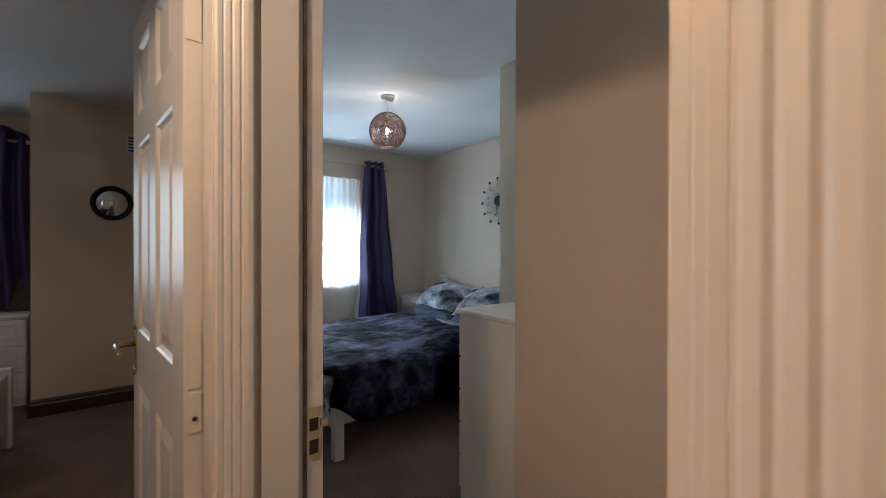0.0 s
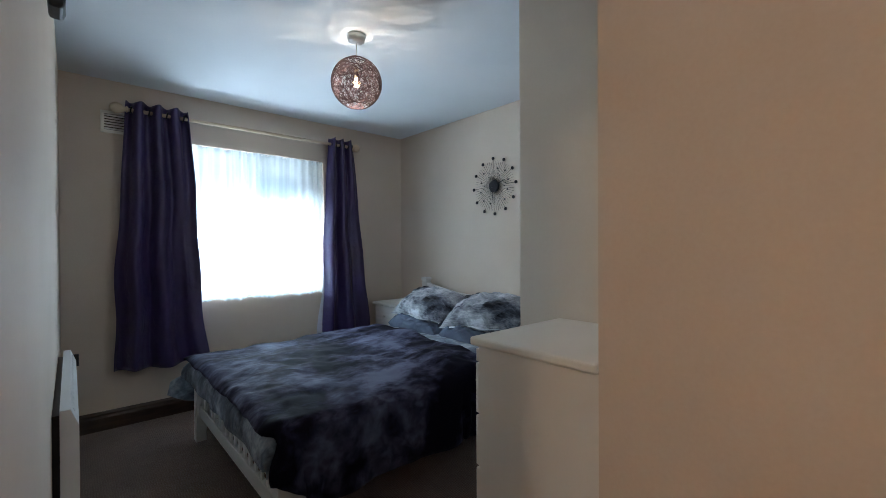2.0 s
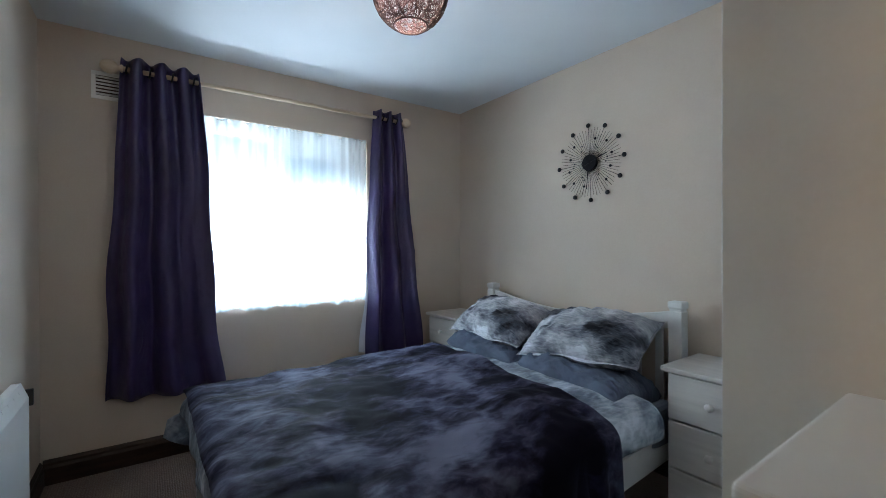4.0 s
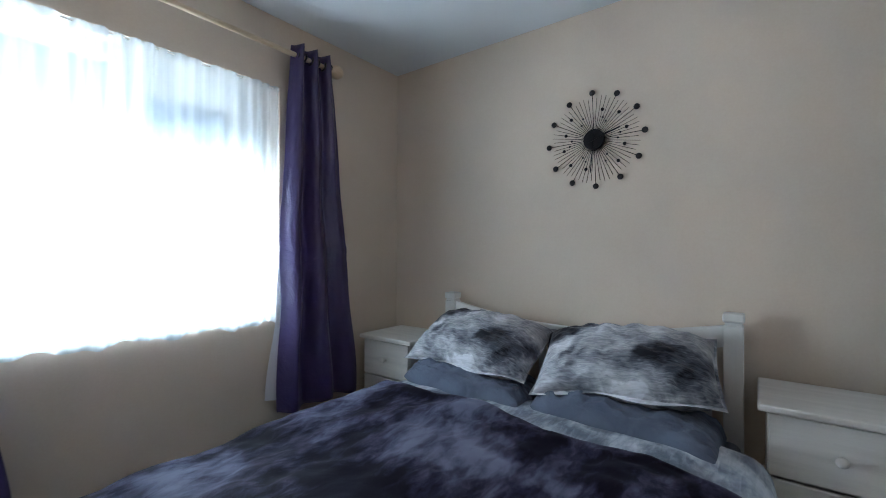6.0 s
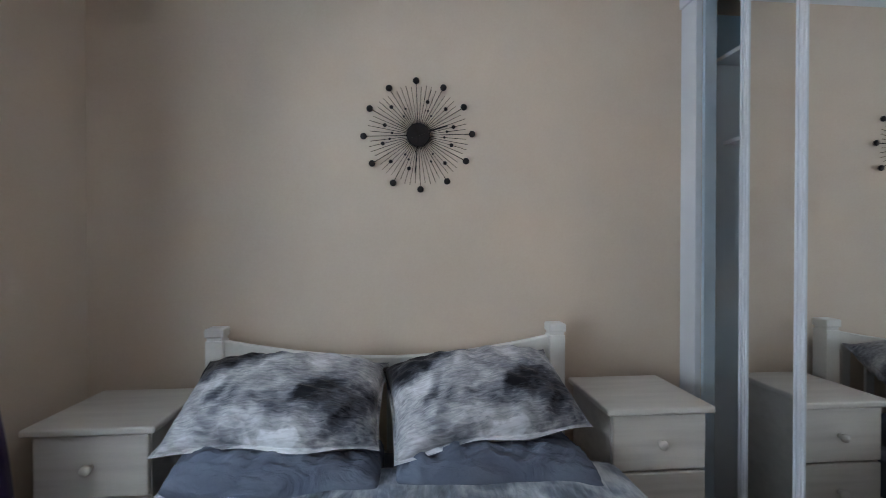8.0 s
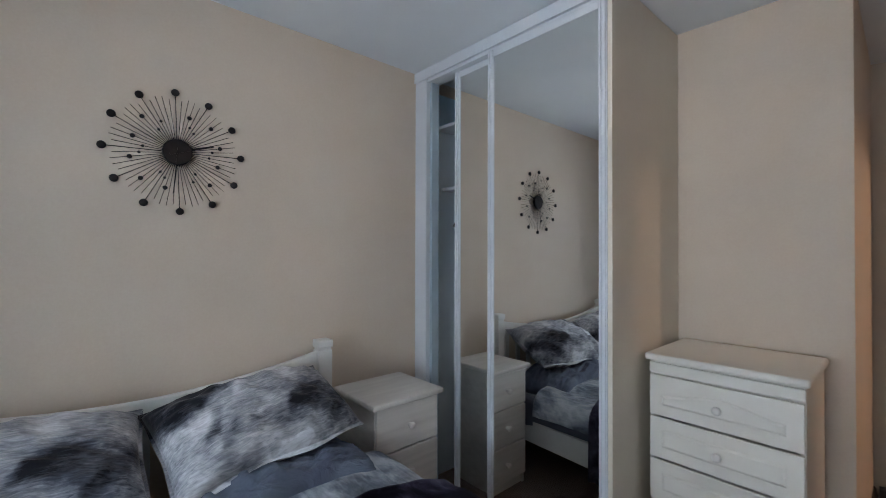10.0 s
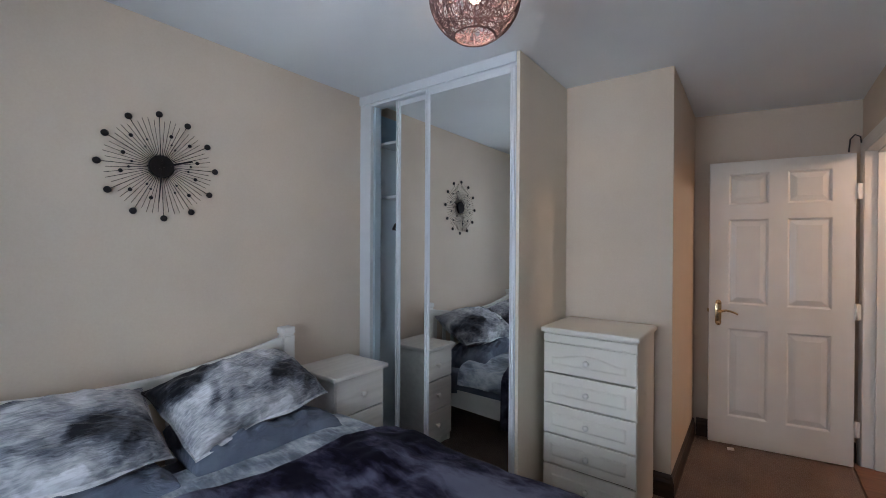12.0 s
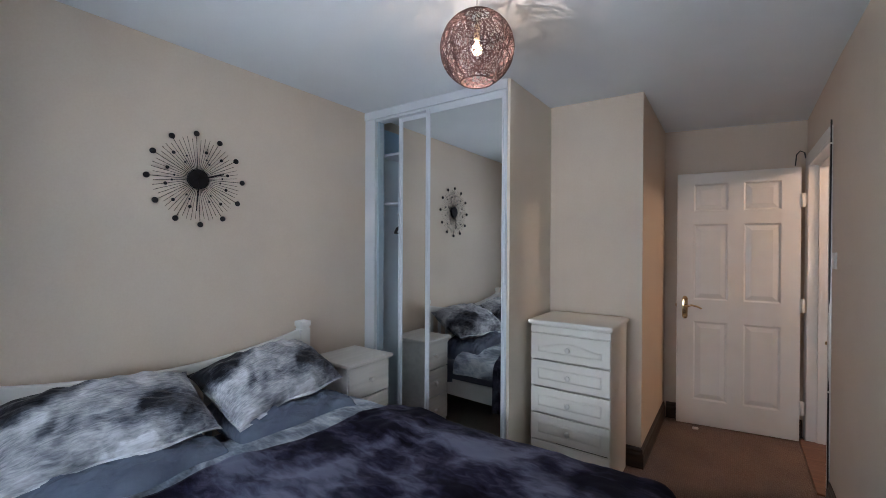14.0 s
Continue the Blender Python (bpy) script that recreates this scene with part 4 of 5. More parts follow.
def drape(x0, x1, y0, y1, top, cx0, cx1, cy0, cy1, low, seed, rise=None, amp=0.012, flare=0.05, nu=110, nv=110):
    """Cloth over the bed: flat on top within cx, cy, hanging over the sides; low gives the hem height for each side."""
    fx0, fy0, fy1 = low
    def f(u, v):
        # u along the bed from foot to head, v from one side to the other, as lengths of cloth
        sx = x0 + (x1 - x0) * u
        sy = y0 + (y1 - y0) * v
        ox = max(0.0, cx0 - sx)
        oy = sy - cy1 if sy > cy1 else (cy0 - sy if sy < cy0 else 0.0)
        sgn = 1 if sy > cy1 else -1
        r = 0.055
        def over(s):
            # rounded edge: how far out and how far down for a length s past the edge
            q = r * math.pi / 2
            if s <= 0:
                return 0.0, 0.0
            if s < q:
                a = s / r
                return r * math.sin(a), r * (1 - math.cos(a))
            return r, r + (s - q)
        dx, zx = over(ox)
        dy, zy = over(oy)
        down = math.hypot(zx, zy) if (zx and zy) else zx + zy
        x = max(sx, cx0) - dx
        y = min(max(sy, cy0), cy1) + sgn * dy if oy > 0 else sy
        hang = min(1.0, down / 0.30)
        z = top - down
        if rise:
            z += rise(sx, sy) * (1 - hang)
        w1 = noise.noise((sx * 3.1, sy * 3.1, seed)) * amp + noise.noise((sx * 8, sy * 8, seed + 5)) * amp * 0.45 + noise.noise((sx * 19, sy * 19, seed + 9)) * amp * 0.16
        z += w1 * (1 - 0.7 * hang)
        ripple = hang * flare * (0.5 * math.sin(sx * 17 + 2.0 * math.sin(sx * 5) + seed) + 0.35 * noise.noise((sx * 6, sy * 6, seed + 2)))
        ripple2 = hang * flare * (0.5 * math.sin(sy * 15 + 2.0 * math.sin(sy * 4) + seed) + 0.35 * noise.noise((sx * 6, sy * 6, seed + 3)))
        if oy > 0:
            y += sgn * abs(ripple + 0.3 * flare * hang)
        if ox > 0:
            x -= abs(ripple2 + 0.3 * flare * hang)
        if ox > 0 and oy > 0 and sgn > 0:
            # the free corner pokes outwards
            k = min(1.0, ox / 0.18) * min(1.0, oy / 0.2)
            x, y, z = x - 0.10 * k, y + 0.07 * k, z + 0.10 * k
        return (x, y, max(z, 0.03))
    bm = bmesh.new()
    grid(bm, f, nu, nv)
    return bm


def bed_rise(x, y):
    k = max(0.0, min(1.0, (x - 1.9) / 0.6))
    edge = min(1.0, max(0.0, (y - 2.50) / 0.25), ) * min(1.0, max(0.0, (3.90 - y) / 0.25))
    return 0.025 * k * k * (3 - 2 * k) + 0.018 * edge


def cloth_thing(name, bm, mat, label, category, thick, loc):
    ob = solid(name, bm, mat, label, category)
    so = ob.modifiers.new("thick", "SOLIDIFY")
    so.thickness, so.offset = thick, 1.0
    return ob


cloth_thing("duvet", drape(1.155, 2.86, 2.40, 4.19, 0.496, 1.295, 9, 2.535, 3.895, (0, 0, 0), 3.0, bed_rise, 0.016, 0.05), DUVET,
            "grey and white streaked duvet under the throw", "duvet", 0.022, None)


def throw_cloth():
    """The plush throw: its head edge runs slightly askew, its near side hangs almost to the rail."""
    base = drape(1.215, 2.64, 2.13, 3.96, 0.536, 1.275, 9, 2.500, 3.895, (0, 0, 0), 11.0, bed_rise, 0.026, 0.045, 120, 120)
    for v in base.verts:
        if v.co.x > 2.2:
            k = (v.co.x - 2.2) / 0.44
            v.co.x -= k * 0.13 * max(0.0, min(1.0, (3.75 - v.co.y) / 1.2)) + 0.012 * k * math.sin(v.co.y * 11)
    for v in base.verts:
        # the near foot corner is drawn up off the post
        k = max(0.0, min(1.0, (1.42 - v.co.x) / 0.20)) * max(0.0, min(1.0, (2.50 - v.co.y) / 0.04))
        hang = max(0.0, 0.50 - v.co.z)
        v.co.z += 0.45 * k * hang
        v.co.x += 0.035 * k
    return base


cloth_thing("throw_blanket", throw_cloth(), PLUSH, "midnight blue plush throw with mottled lighter patches", "blanket", 0.014, None)


def pillow(w, h, t, seed, flange=0.0, rnd=0.12, gather=0.0, twist=0.025, full=2.6, crown=0.02):
    """A soft pillow lying in the local x (width), y (height) plane, with pointed corners and wrinkles."""
    bm = bmesh.new()
    for side in (1, -1):
        def f(u, v):
            a, b = 2 * u - 1, 2 * v - 1
            pinch = 1 - 0.085 * (1 - a * a) * abs(b) ** 3 
            pinch2 = 1 - 0.10 * (1 - b * b) * abs(a) ** 3
            prof = max(0.0, (1 - abs(a) ** full)) ** 0.55 * max(0.0, (1 - abs(b) ** full)) ** 0.55
            edge = 1 - max(abs(a), abs(b)) ** 6
            wr = 0.014 * noise.noise((a * 2.6 + seed, b * 2.6, side)) + 0.008 * noise.noise((a * 6 + seed, b * 6, side)) + 0.006 * math.sin(22 * a + 5 * b + 3 * math.sin(4 * b) + seed) * (0.25 + abs(b) ** 2)
            return (a * math.sqrt(1 - rnd * b * b) * w / 2 * pinch2, b * math.sqrt(1 - rnd * a * a) * h / 2 * pinch * (1 + 0.055 * math.sin(4.5 * a + seed) * max(0.0, b) ** 3), side * t / 2 * prof + wr * edge + crown * (1 - a * a) - twist * a * b)
        def g(u, v):
            x, y, z = f(u, v)
            if gather:
                a, b = 2 * u - 1, 2 * v - 1
                n1 = 1 - 2 * abs(noise.noise((a * 2.2 + 1.5 * b + seed, b * 8 + 1.4 * a, side * 0.2)))
                n2 = 1 - 2 * abs(noise.noise((a * 7 + seed, b * 17 - 3 * a, side * 0.2)))
                k = gather * (n1 * 0.7 + n2 * 0.4) * (1 - max(abs(a), abs(b)) ** 30)
                z = z + side * k
            return (x, y, z)
        grid(bm, g, 90 if gather else 48, 66 if gather else 36)
    bmesh.ops.remove_doubles(bm, verts=bm.verts, dist=0.0004)
    if flange:
        def rim(u, v):
            s = u * 4
            k, q = int(min(s, 3.999)), s - int(min(s, 3.999))
            c = [(-1, -1), (1, -1), (1, 1), (-1, 1), (-1, -1)]
            a = c[k][0] + (c[k + 1][0] - c[k][0]) * q
            b = c[k][1] + (c[k + 1][1] - c[k][1]) * q
            pinch = 1 - 0.085 * (1 - a * a) * abs(b) ** 3
            pinch2 = 1 - 0.10 * (1 - b * b) * abs(a) ** 3
            g = flange * v
            return (a * math.sqrt(1 - rnd * b * b) * (w / 2 * pinch2 + g * 0.6), b * math.sqrt(1 - rnd * a * a) * (h / 2 * pinch * (1 + 0.055 * math.sin(4.5 * a + seed) * max(0.0, b) ** 3) + g), 0.006 * math.sin(60 * u + seed) * v + crown * (1 - a * a) - twist * a * b)
        grid(bm, rim, 120, 2)
    return bm


# slate under-pillows, then printed ones leaning on the headboard
solid("pillow", pillow(0.70, 0.42, 0.15, 1.3, 0, 0.22, 0.014, full=4.5, crown=0), SHEETGREY, "plain blue-grey cotton pillow under a printed one", "pillow", m=pose(2.935, 3.585, 0.558, 0, -7, 90), group="under pillows")
solid("pillow", pillow(0.70, 0.42, 0.15, 6.1, 0, 0.20, 0.017, full=4.5, crown=0), SHEETGREY, "plain blue-grey cotton pillow, wrinkled, near the wardrobe side", "pillow", m=pose(2.930, 2.905, 0.558, 0, -7, 88), group="under pillows")
solid("pillow", pillow(0.71, 0.400, 0.20, 2.7, 0.016, gather=0.008, twist=0.006), PRINT, "pillow with a grey furry print, leaning on the headboard", "pillow", m=pose(2.995, 3.612, 0.728, 0, 0, 0) @ pose(0, 0, 0, 0, -27, 0) @ pose(0, 0, 0, 0, 0, 88), group="printed pillows")
solid("pillow", pillow(0.69, 0.400, 0.21, 9.4, 0.016, gather=0.008, twist=0.005), PRINT, "pillow with a grey furry print, tilted over a plain one", "pillow", m=pose(2.990, 2.930, 0.732, 0, 0, 0) @ pose(0, 0, 0, 0, -27, 0) @ pose(0, 0, 0, 0, 0, 98), group="printed pillows")


# ---- nightstands ----
def knob_profile(r=0.016):
    return [(0, 0), (r * 0.55, 0), (r * 0.5, r * 0.5), (r * 0.8, r * 0.9), (r * 1.05, r * 1.3), (r, r * 1.75), (r * 0.55, r * 2.05), (0, r * 2.1)]


def nightstand(m, label):
    """Local: front faces -x, origin at the middle of the back at the floor; 0.365 deep, 0.41 wide."""
    t = thing("nightstand", m, label, "nightstand", "bedside nightstands")
    w, d, h = 0.350, 0.335, 0.677
    for y in (-w / 2, w / 2 - 0.018):
        part("side_panel", boxm(-d, 0, y, y + 0.018, 0, h, bevel=0.0015), PINE, t)
    part("base", boxm(-d + 0.004, -0.002, -w / 2 + 0.018, w / 2 - 0.018, 0.045, 0.06), PINE, t)
    part("back_panel", boxm(-0.012, -0.004, -w / 2 + 0.018, w / 2 - 0.018, 0.06, h - 0.002), PINE, t)
    part("plinth", boxm(-d + 0.01, -d + 0.024, -w / 2 + 0.018, w / 2 - 0.018, 0.0, 0.045), PINE, t)
    part("top", boxm(-d - 0.032, 0.0, -w / 2 - 0.024, w / 2 + 0.024, h, h + 0.024, bevel=0.007, seg=3), PINE, t)
    for z0, z1 in ((0.060, 0.259), (0.267, 0.466), (0.474, 0.672)):
        dr = part("drawer", boxm(-d - 0.016, -d + 0.003, -w / 2 + 0.003, w / 2 - 0.003, z0, z1, bevel=0.005), PINE, t)
        part("knob", lathe(bmesh.new(), knob_profile(), Matrix.Translation((-d - 0.0158, 0, (z0 + z1) / 2)) @ Matrix.Rotation(-math.pi / 2, 4, "Y"), 20), PINE, dr, "turned wooden knob")
    return t


ns = nightstand(pose(3.275, 2.300, 0), "white-washed pine nightstand with three drawers beside the wardrobe")
ns2 = copy_thing(ns, pose(3.265, 4.185, 0))
tagged(ns2, "white-washed pine nightstand with three drawers in the window corner")

# ---- chest of drawers ----
chest = thing("chest_of_drawers", pose(1.860, 1.316, 0), "cream melamine chest of five panelled drawers", "chest of drawers")
cw, cd, chh = 0.475, 0.400, 0.930
for x in (-cw / 2, cw / 2 - 0.016):
    part("side_panel", boxm(x, x + 0.016, 0, cd, 0, chh, bevel=0.001), CREAM, chest)
part("back_panel", boxm(-cw / 2 + 0.016, cw / 2 - 0.016, 0.002, 0.008, 0.05, chh), CREAM, chest)
part("plinth", boxm(-cw / 2 + 0.016, cw / 2 - 0.016, cd - 0.025, cd - 0.008, 0, 0.055), CREAM, chest)
part("front_rail", boxm(-cw / 2 + 0.016, cw / 2 - 0.016, cd - 0.018, cd - 0.002, chh - 0.055, chh - 0.001), CREAM, chest)
part("top", boxm(-cw / 2 - 0.014, cw / 2 + 0.014, 0, cd + 0.028, chh, chh + 0.028, bevel=0.009, seg=3), CREAM, chest)
part("cornice", boxm(-cw / 2 - 0.001, cw / 2 + 0.001, cd - 0.0015, cd + 0.012, chh - 0.05, chh - 0.008, bevel=0.004), CREAM, chest)


def drawer_front(x0, x1, z0, z1, y, arched):
    """A routed front: a raised panel inside a groove, its top edge arched on the first drawer."""
    bm = boxm(x0, x1, y, y + 0.016, z0, z1, bevel=0.004)
    mx, mz = 0.03, 0.028
    def outline(ins):
        a0, a1, b0, b1 = x0 + mx + ins, x1 - mx - ins, z0 + mz + ins, z1 - mz - ins
        pts = [(a0, b0), (a1, b0)]
        if not arched:
            return pts + [(a1, b1), (a0, b1)] 
        for k in range(13):
            u = k / 12
            w_ = max(0.0, math.cos((u - 0.5) * math.pi * 1.15)) ** 1.3
            pts.append((a1 + (a0 - a1) * u, b1 - 0.030 + 0.030 * w_))
        return pts
    rings = []
    for ins, dep in ((0, 0.0162), (0.004, 0.0125), (0.010, 0.0125), (0.022, 0.0195), (0.025, 0.0205)):
        rings.append([bm.verts.new((a, y + dep, c)) for a, c in outline(ins)])
    for a, b in zip(rings, rings[1:]):
        for k in range(len(a)):
            bm.faces.new((a[k], a[(k + 1) % len(a)], b[(k + 1) % len(a)], b[k]))
    bm.faces.new(rings[-1])
    return bm


for i in range(5):
    z1 = chh - 0.055 - i * 0.165
    z0 = z1 - 0.1575
    dr = part("drawer", drawer_front(-cw / 2 + 0.002, cw / 2 - 0.002, z0, z1, cd, i == 0), CREAM, chest)
    part("knob", lathe(bmesh.new(), knob_profile(0.0145), Matrix.Translation((0, cd + 0.020, (z0 + z1) / 2)) @ Matrix.Rotation(-math.pi / 2, 4, "X"), 20), WHITEPL, dr, "white round knob")

# ---- wardrobe ----
WFY = 1.956
WXL, WXR = 3.328, 2.138
ward = thing("wardrobe", pose(2.735, 1.60, 0), "built-in wardrobe with two mirrored sliding doors, one slid open", "wardrobe")
wi = pose(-2.735, -1.60, 0)


def wd(name, bm, mat=WARDWHITE, label="", parent=None):
    ob = part(name, bm, mat, parent or ward, label)
    if parent is None:
        ob.matrix_basis = wi
    return ob


wd("side_panel", boxm(WXR, WXR + 0.018, 1.2965, WFY, 0, CH - 0.006, bevel=0.001), WARDSIDE, "cream painted side panel")
wd("fascia", boxm(WXR + 0.018, WXL, WFY - 0.010, WFY + 0.008, CH - 0.060, CH - 0.004, bevel=0.002))
wd("top_track", boxm(WXR + 0.018, WXL - 0.10, WFY - 0.095, WFY - 0.0105, CH - 0.075, CH - 0.045, bevel=0.002))
wd("filler_panel", boxm(WXL - 0.100, WXL, WFY - 0.030, WFY - 0.002, 0, CH - 0.060, bevel=0.002))
wd("inner_post", boxm(WXL - 0.116, WXL - 0.0985, WFY - 0.085, WFY - 0.031, 0, CH - 0.075, bevel=0.002), WARDPOST, "blue-grey inner post")
wd("bottom_track", boxm(WXR + 0.018, WXL - 0.10, WFY - 0.095, WFY + 0.008, 0.0005, 0.022, bevel=0.002))
wd("back_panel", boxm(WXR + 0.018, WXL, 1.420, 1.426, 0, 2.095), WARDIN, "pale blue-grey back")
wd("back_panel", boxm(WXR + 0.018, WXL, 1.420, 1.426, 2.114, CH - 0.075), WARDBLUE, "blue painted back above the shelf")
wd("inner_side", boxm(WXL - 0.003, WXL + 0.0005, 1.300, WFY - 0.105, 0, 2.095), WARDIN, "pale blue-grey inner side")
wd("inner_side", boxm(WXL - 0.003, WXL + 0.0005, 1.300, WFY - 0.105, 2.114, CH - 0.075), WARDBLUE, "blue painted inner side above the shelf")
wd("divider", boxm(2.760, 2.776, 1.426, WFY - 0.12, 0.0, 2.13, bevel=0.001), WARDIN, "grey divider")
wd("shelf", boxm(2.776, 3.326, 1.303, 1.80, 2.095, 2.113, bevel=0.001), WARDWHITE, "white top shelf")
wd("shelf", boxm(2.776, 3.326, 1.303, 1.75, 1.730, 1.748, bevel=0.001), WARDWHITE, "white lower shelf")
bm = bmesh.new()
tube(bm, [(2.776, 1.58, 1.665), (3.326, 1.58, 1.665)], 0.0125, 12)
wd("hanging_rail", bm, CHROME, "steel hanging rail")


def sliding_door(x0, x1, y, name="sliding_door"):
    z0, z1 = 0.022, CH - 0.078
    d = wd(name, boxm(x0 + 0.02, x1 - 0.02, y - 0.022, y - 0.0125, z0 + 0.02, z1 - 0.02), WARDWHITE)
    def sub(nm, bm, mat, lab=""):
        part(nm, bm, mat, d, lab)
    for xa, xb in ((x0, x0 + 0.034), (x1 - 0.034, x1)):
        bm = boxm(xa, xb, y - 0.026, y, z0, z1, bevel=0.004)
        sub("stile", bm, WARDWHITE)
        for xr in (xa + 0.004, xb - 0.013):
            sub("ridge", boxm(xr, xr + 0.009, y - 0.001, y + 0.006, z0, z1, bevel=0.002), WARDWHITE)
    sub("rail", boxm(x0 + 0.034, x1 - 0.034, y - 0.026, y - 0.001, z0, z0 + 0.045, bevel=0.003), WARDWHITE)
    sub("rail", boxm(x0 + 0.034, x1 - 0.034, y - 0.026, y - 0.001, z1 - 0.032, z1, bevel=0.003), WARDWHITE)
    sub("mirror", boxm(x0 + 0.032, x1 - 0.032, y - 0.012, y - 0.005, z0 + 0.043, z1 - 0.030), MIRROR, "silvered mirror glass")
    return d


sliding_door(2.157, 2.755, WFY + 0.004)
sliding_door(2.412, 3.030, WFY - 0.040)


def hanger(m):
    """A black plastic hanger with shaped shoulders, in the local x, z plane, hook at the top."""
    t = thing("clothes_hanger", m, "black plastic clothes hanger on the wardrobe rail", "clothes hanger", "hangers")
    bm = bmesh.new()
    pts = [(-0.21, 0, -0.16), (-0.19, 0, -0.125), (-0.12, 0, -0.085), (-0.03, 0, -0.050), (0, 0, -0.045), (0.03, 0, -0.050), (0.12, 0, -0.085), (0.19, 0, -0.125), (0.21, 0, -0.16)]
    tube(bm, pts, [0.009, 0.013, 0.012, 0.009, 0.009, 0.009, 0.012, 0.013, 0.009], 8)
    tube(bm, [(-0.20, 0, -0.158), (0.20, 0, -0.158)], 0.006, 8)
    part("body", bm, BLACKPL, t)
    bm = bmesh.new()
    tube(bm, [(0, 0, -0.045), (0, 0, -0.005)] + [(0.016 * math.sin(a) , 0, 0.012 - 0.016 * math.cos(a)) for a in [math.pi * k / 10 for k in range(0, 15)]], 0.0022, 6)
    part("hook", bm, CHROME, t, "thin steel hook")
    return t


hg = hanger(pose(3.10, 1.58, 1.6645, 0, 0, 62))
copy_thing(hg, pose(3.06, 1.58, 1.6645, 0, 0, 70))
copy_thing(hg, pose(3.03, 1.58, 1.6645, 0, 0, 55))


# ---- wall clock ----
clock = thing("wall_clock", pose(3.330, 3.145, 1.743), "black sunburst wall clock with beaded metal rays", "clock")
bm = bmesh.new()
lathe(bm, [(0, 0.004), (0.050, 0.004), (0.0505, 0.021), (0.0503, 0.0228), (0.0495, 0.0237), (0.048, 0.024), (0.046, 0.02402), (0, 0.02402)], Matrix.Rotation(-math.pi / 2, 4, "Y"), 40)
part("dial", bm, BLACK, clock, "plain black dial")
random.seed(5)
NR = 60
for i in range(NR):
    a = 2 * math.pi * i / NR - 0.04
    k = i % 5
    ln = 0.232 if k == 0 else (0.205, 0.180, 0.180, 0.205)[k - 1]
    if k in (2, 3):
        ln = 0.215
    ca, sa = math.cos(a), math.sin(a)
    bm = bmesh.new()
    tube(bm, [(-0.014, 0.040 * ca, 0.040 * sa), (-0.016, ln * ca, ln * sa)], 0.0016 if k == 0 else 0.0012, 6)
    ray = part("ray", bm, WIRE, clock)
    if k == 0:
        q = lathe(bmesh.new(), [(0, 0), (0.0125, 0.0), (0.014, 0.004), (0.014, 0.008), (0.010, 0.011), (0, 0.0115)], Matrix.Translation((-0.012, ln * ca, ln * sa)) @ Matrix.Rotation(-math.pi / 2, 4, "Y"), 18)
        part("bead", q, BLACK, ray, "large round black bead")
    elif k == 3 and i not in (13, 43):
        for rr, sz in ((0.156 + 0.008 * (i % 3 - 1), 0.0078),):
            q = lathe(bmesh.new(), [(0, 0), (sz, 0.0), (sz * 1.1, 0.003), (sz * 0.8, 0.007), (0, 0.0075)], Matrix.Translation((-0.013, rr * ca, rr * sa)) @ Matrix.Rotation(-math.pi / 2, 4, "Y"), 14)
            part("bead", q, BLACK, ray, "small black bead")
    elif (k == 1 and i % 10 == 1) or (k == 4 and i % 10 == 9):
        q = lathe(bmesh.new(), [(0, 0), (0.0048, 0.0), (0.0052, 0.003), (0, 0.006)], Matrix.Translation((-0.013, (0.100 + 0.012 * (i % 3)) * ca, (0.100 + 0.012 * (i % 3)) * sa)) @ Matrix.Rotation(-math.pi / 2, 4, "Y"), 12)
        part("bead", q, BLACK, ray, "tiny black bead")


def clock_hand(ang, ln, wd_):
    ca, sa = math.cos(ang), math.sin(ang)
    bm = bmesh.new()
    prism(bm, [(-0.03, -wd_), (ln, -wd_ * 0.6), (ln, wd_ * 0.6), (-0.03, wd_)], 0, 0.0015)
    # clockwise from twelve as seen from the room
    m = Matrix.Translation((-0.027, 0, 0)) @ Matrix(((0, 0, -1, 0), (-ca, sa, 0, 0), (sa, ca, 0, 0), (0, 0, 0, 1)))
    return part("hand", bm, BLACK, clock, "slim black clock hand", m)


clock_hand(radians(18), 0.132, 0.0052)
clock_hand(radians(-95), 0.165, 0.0032)


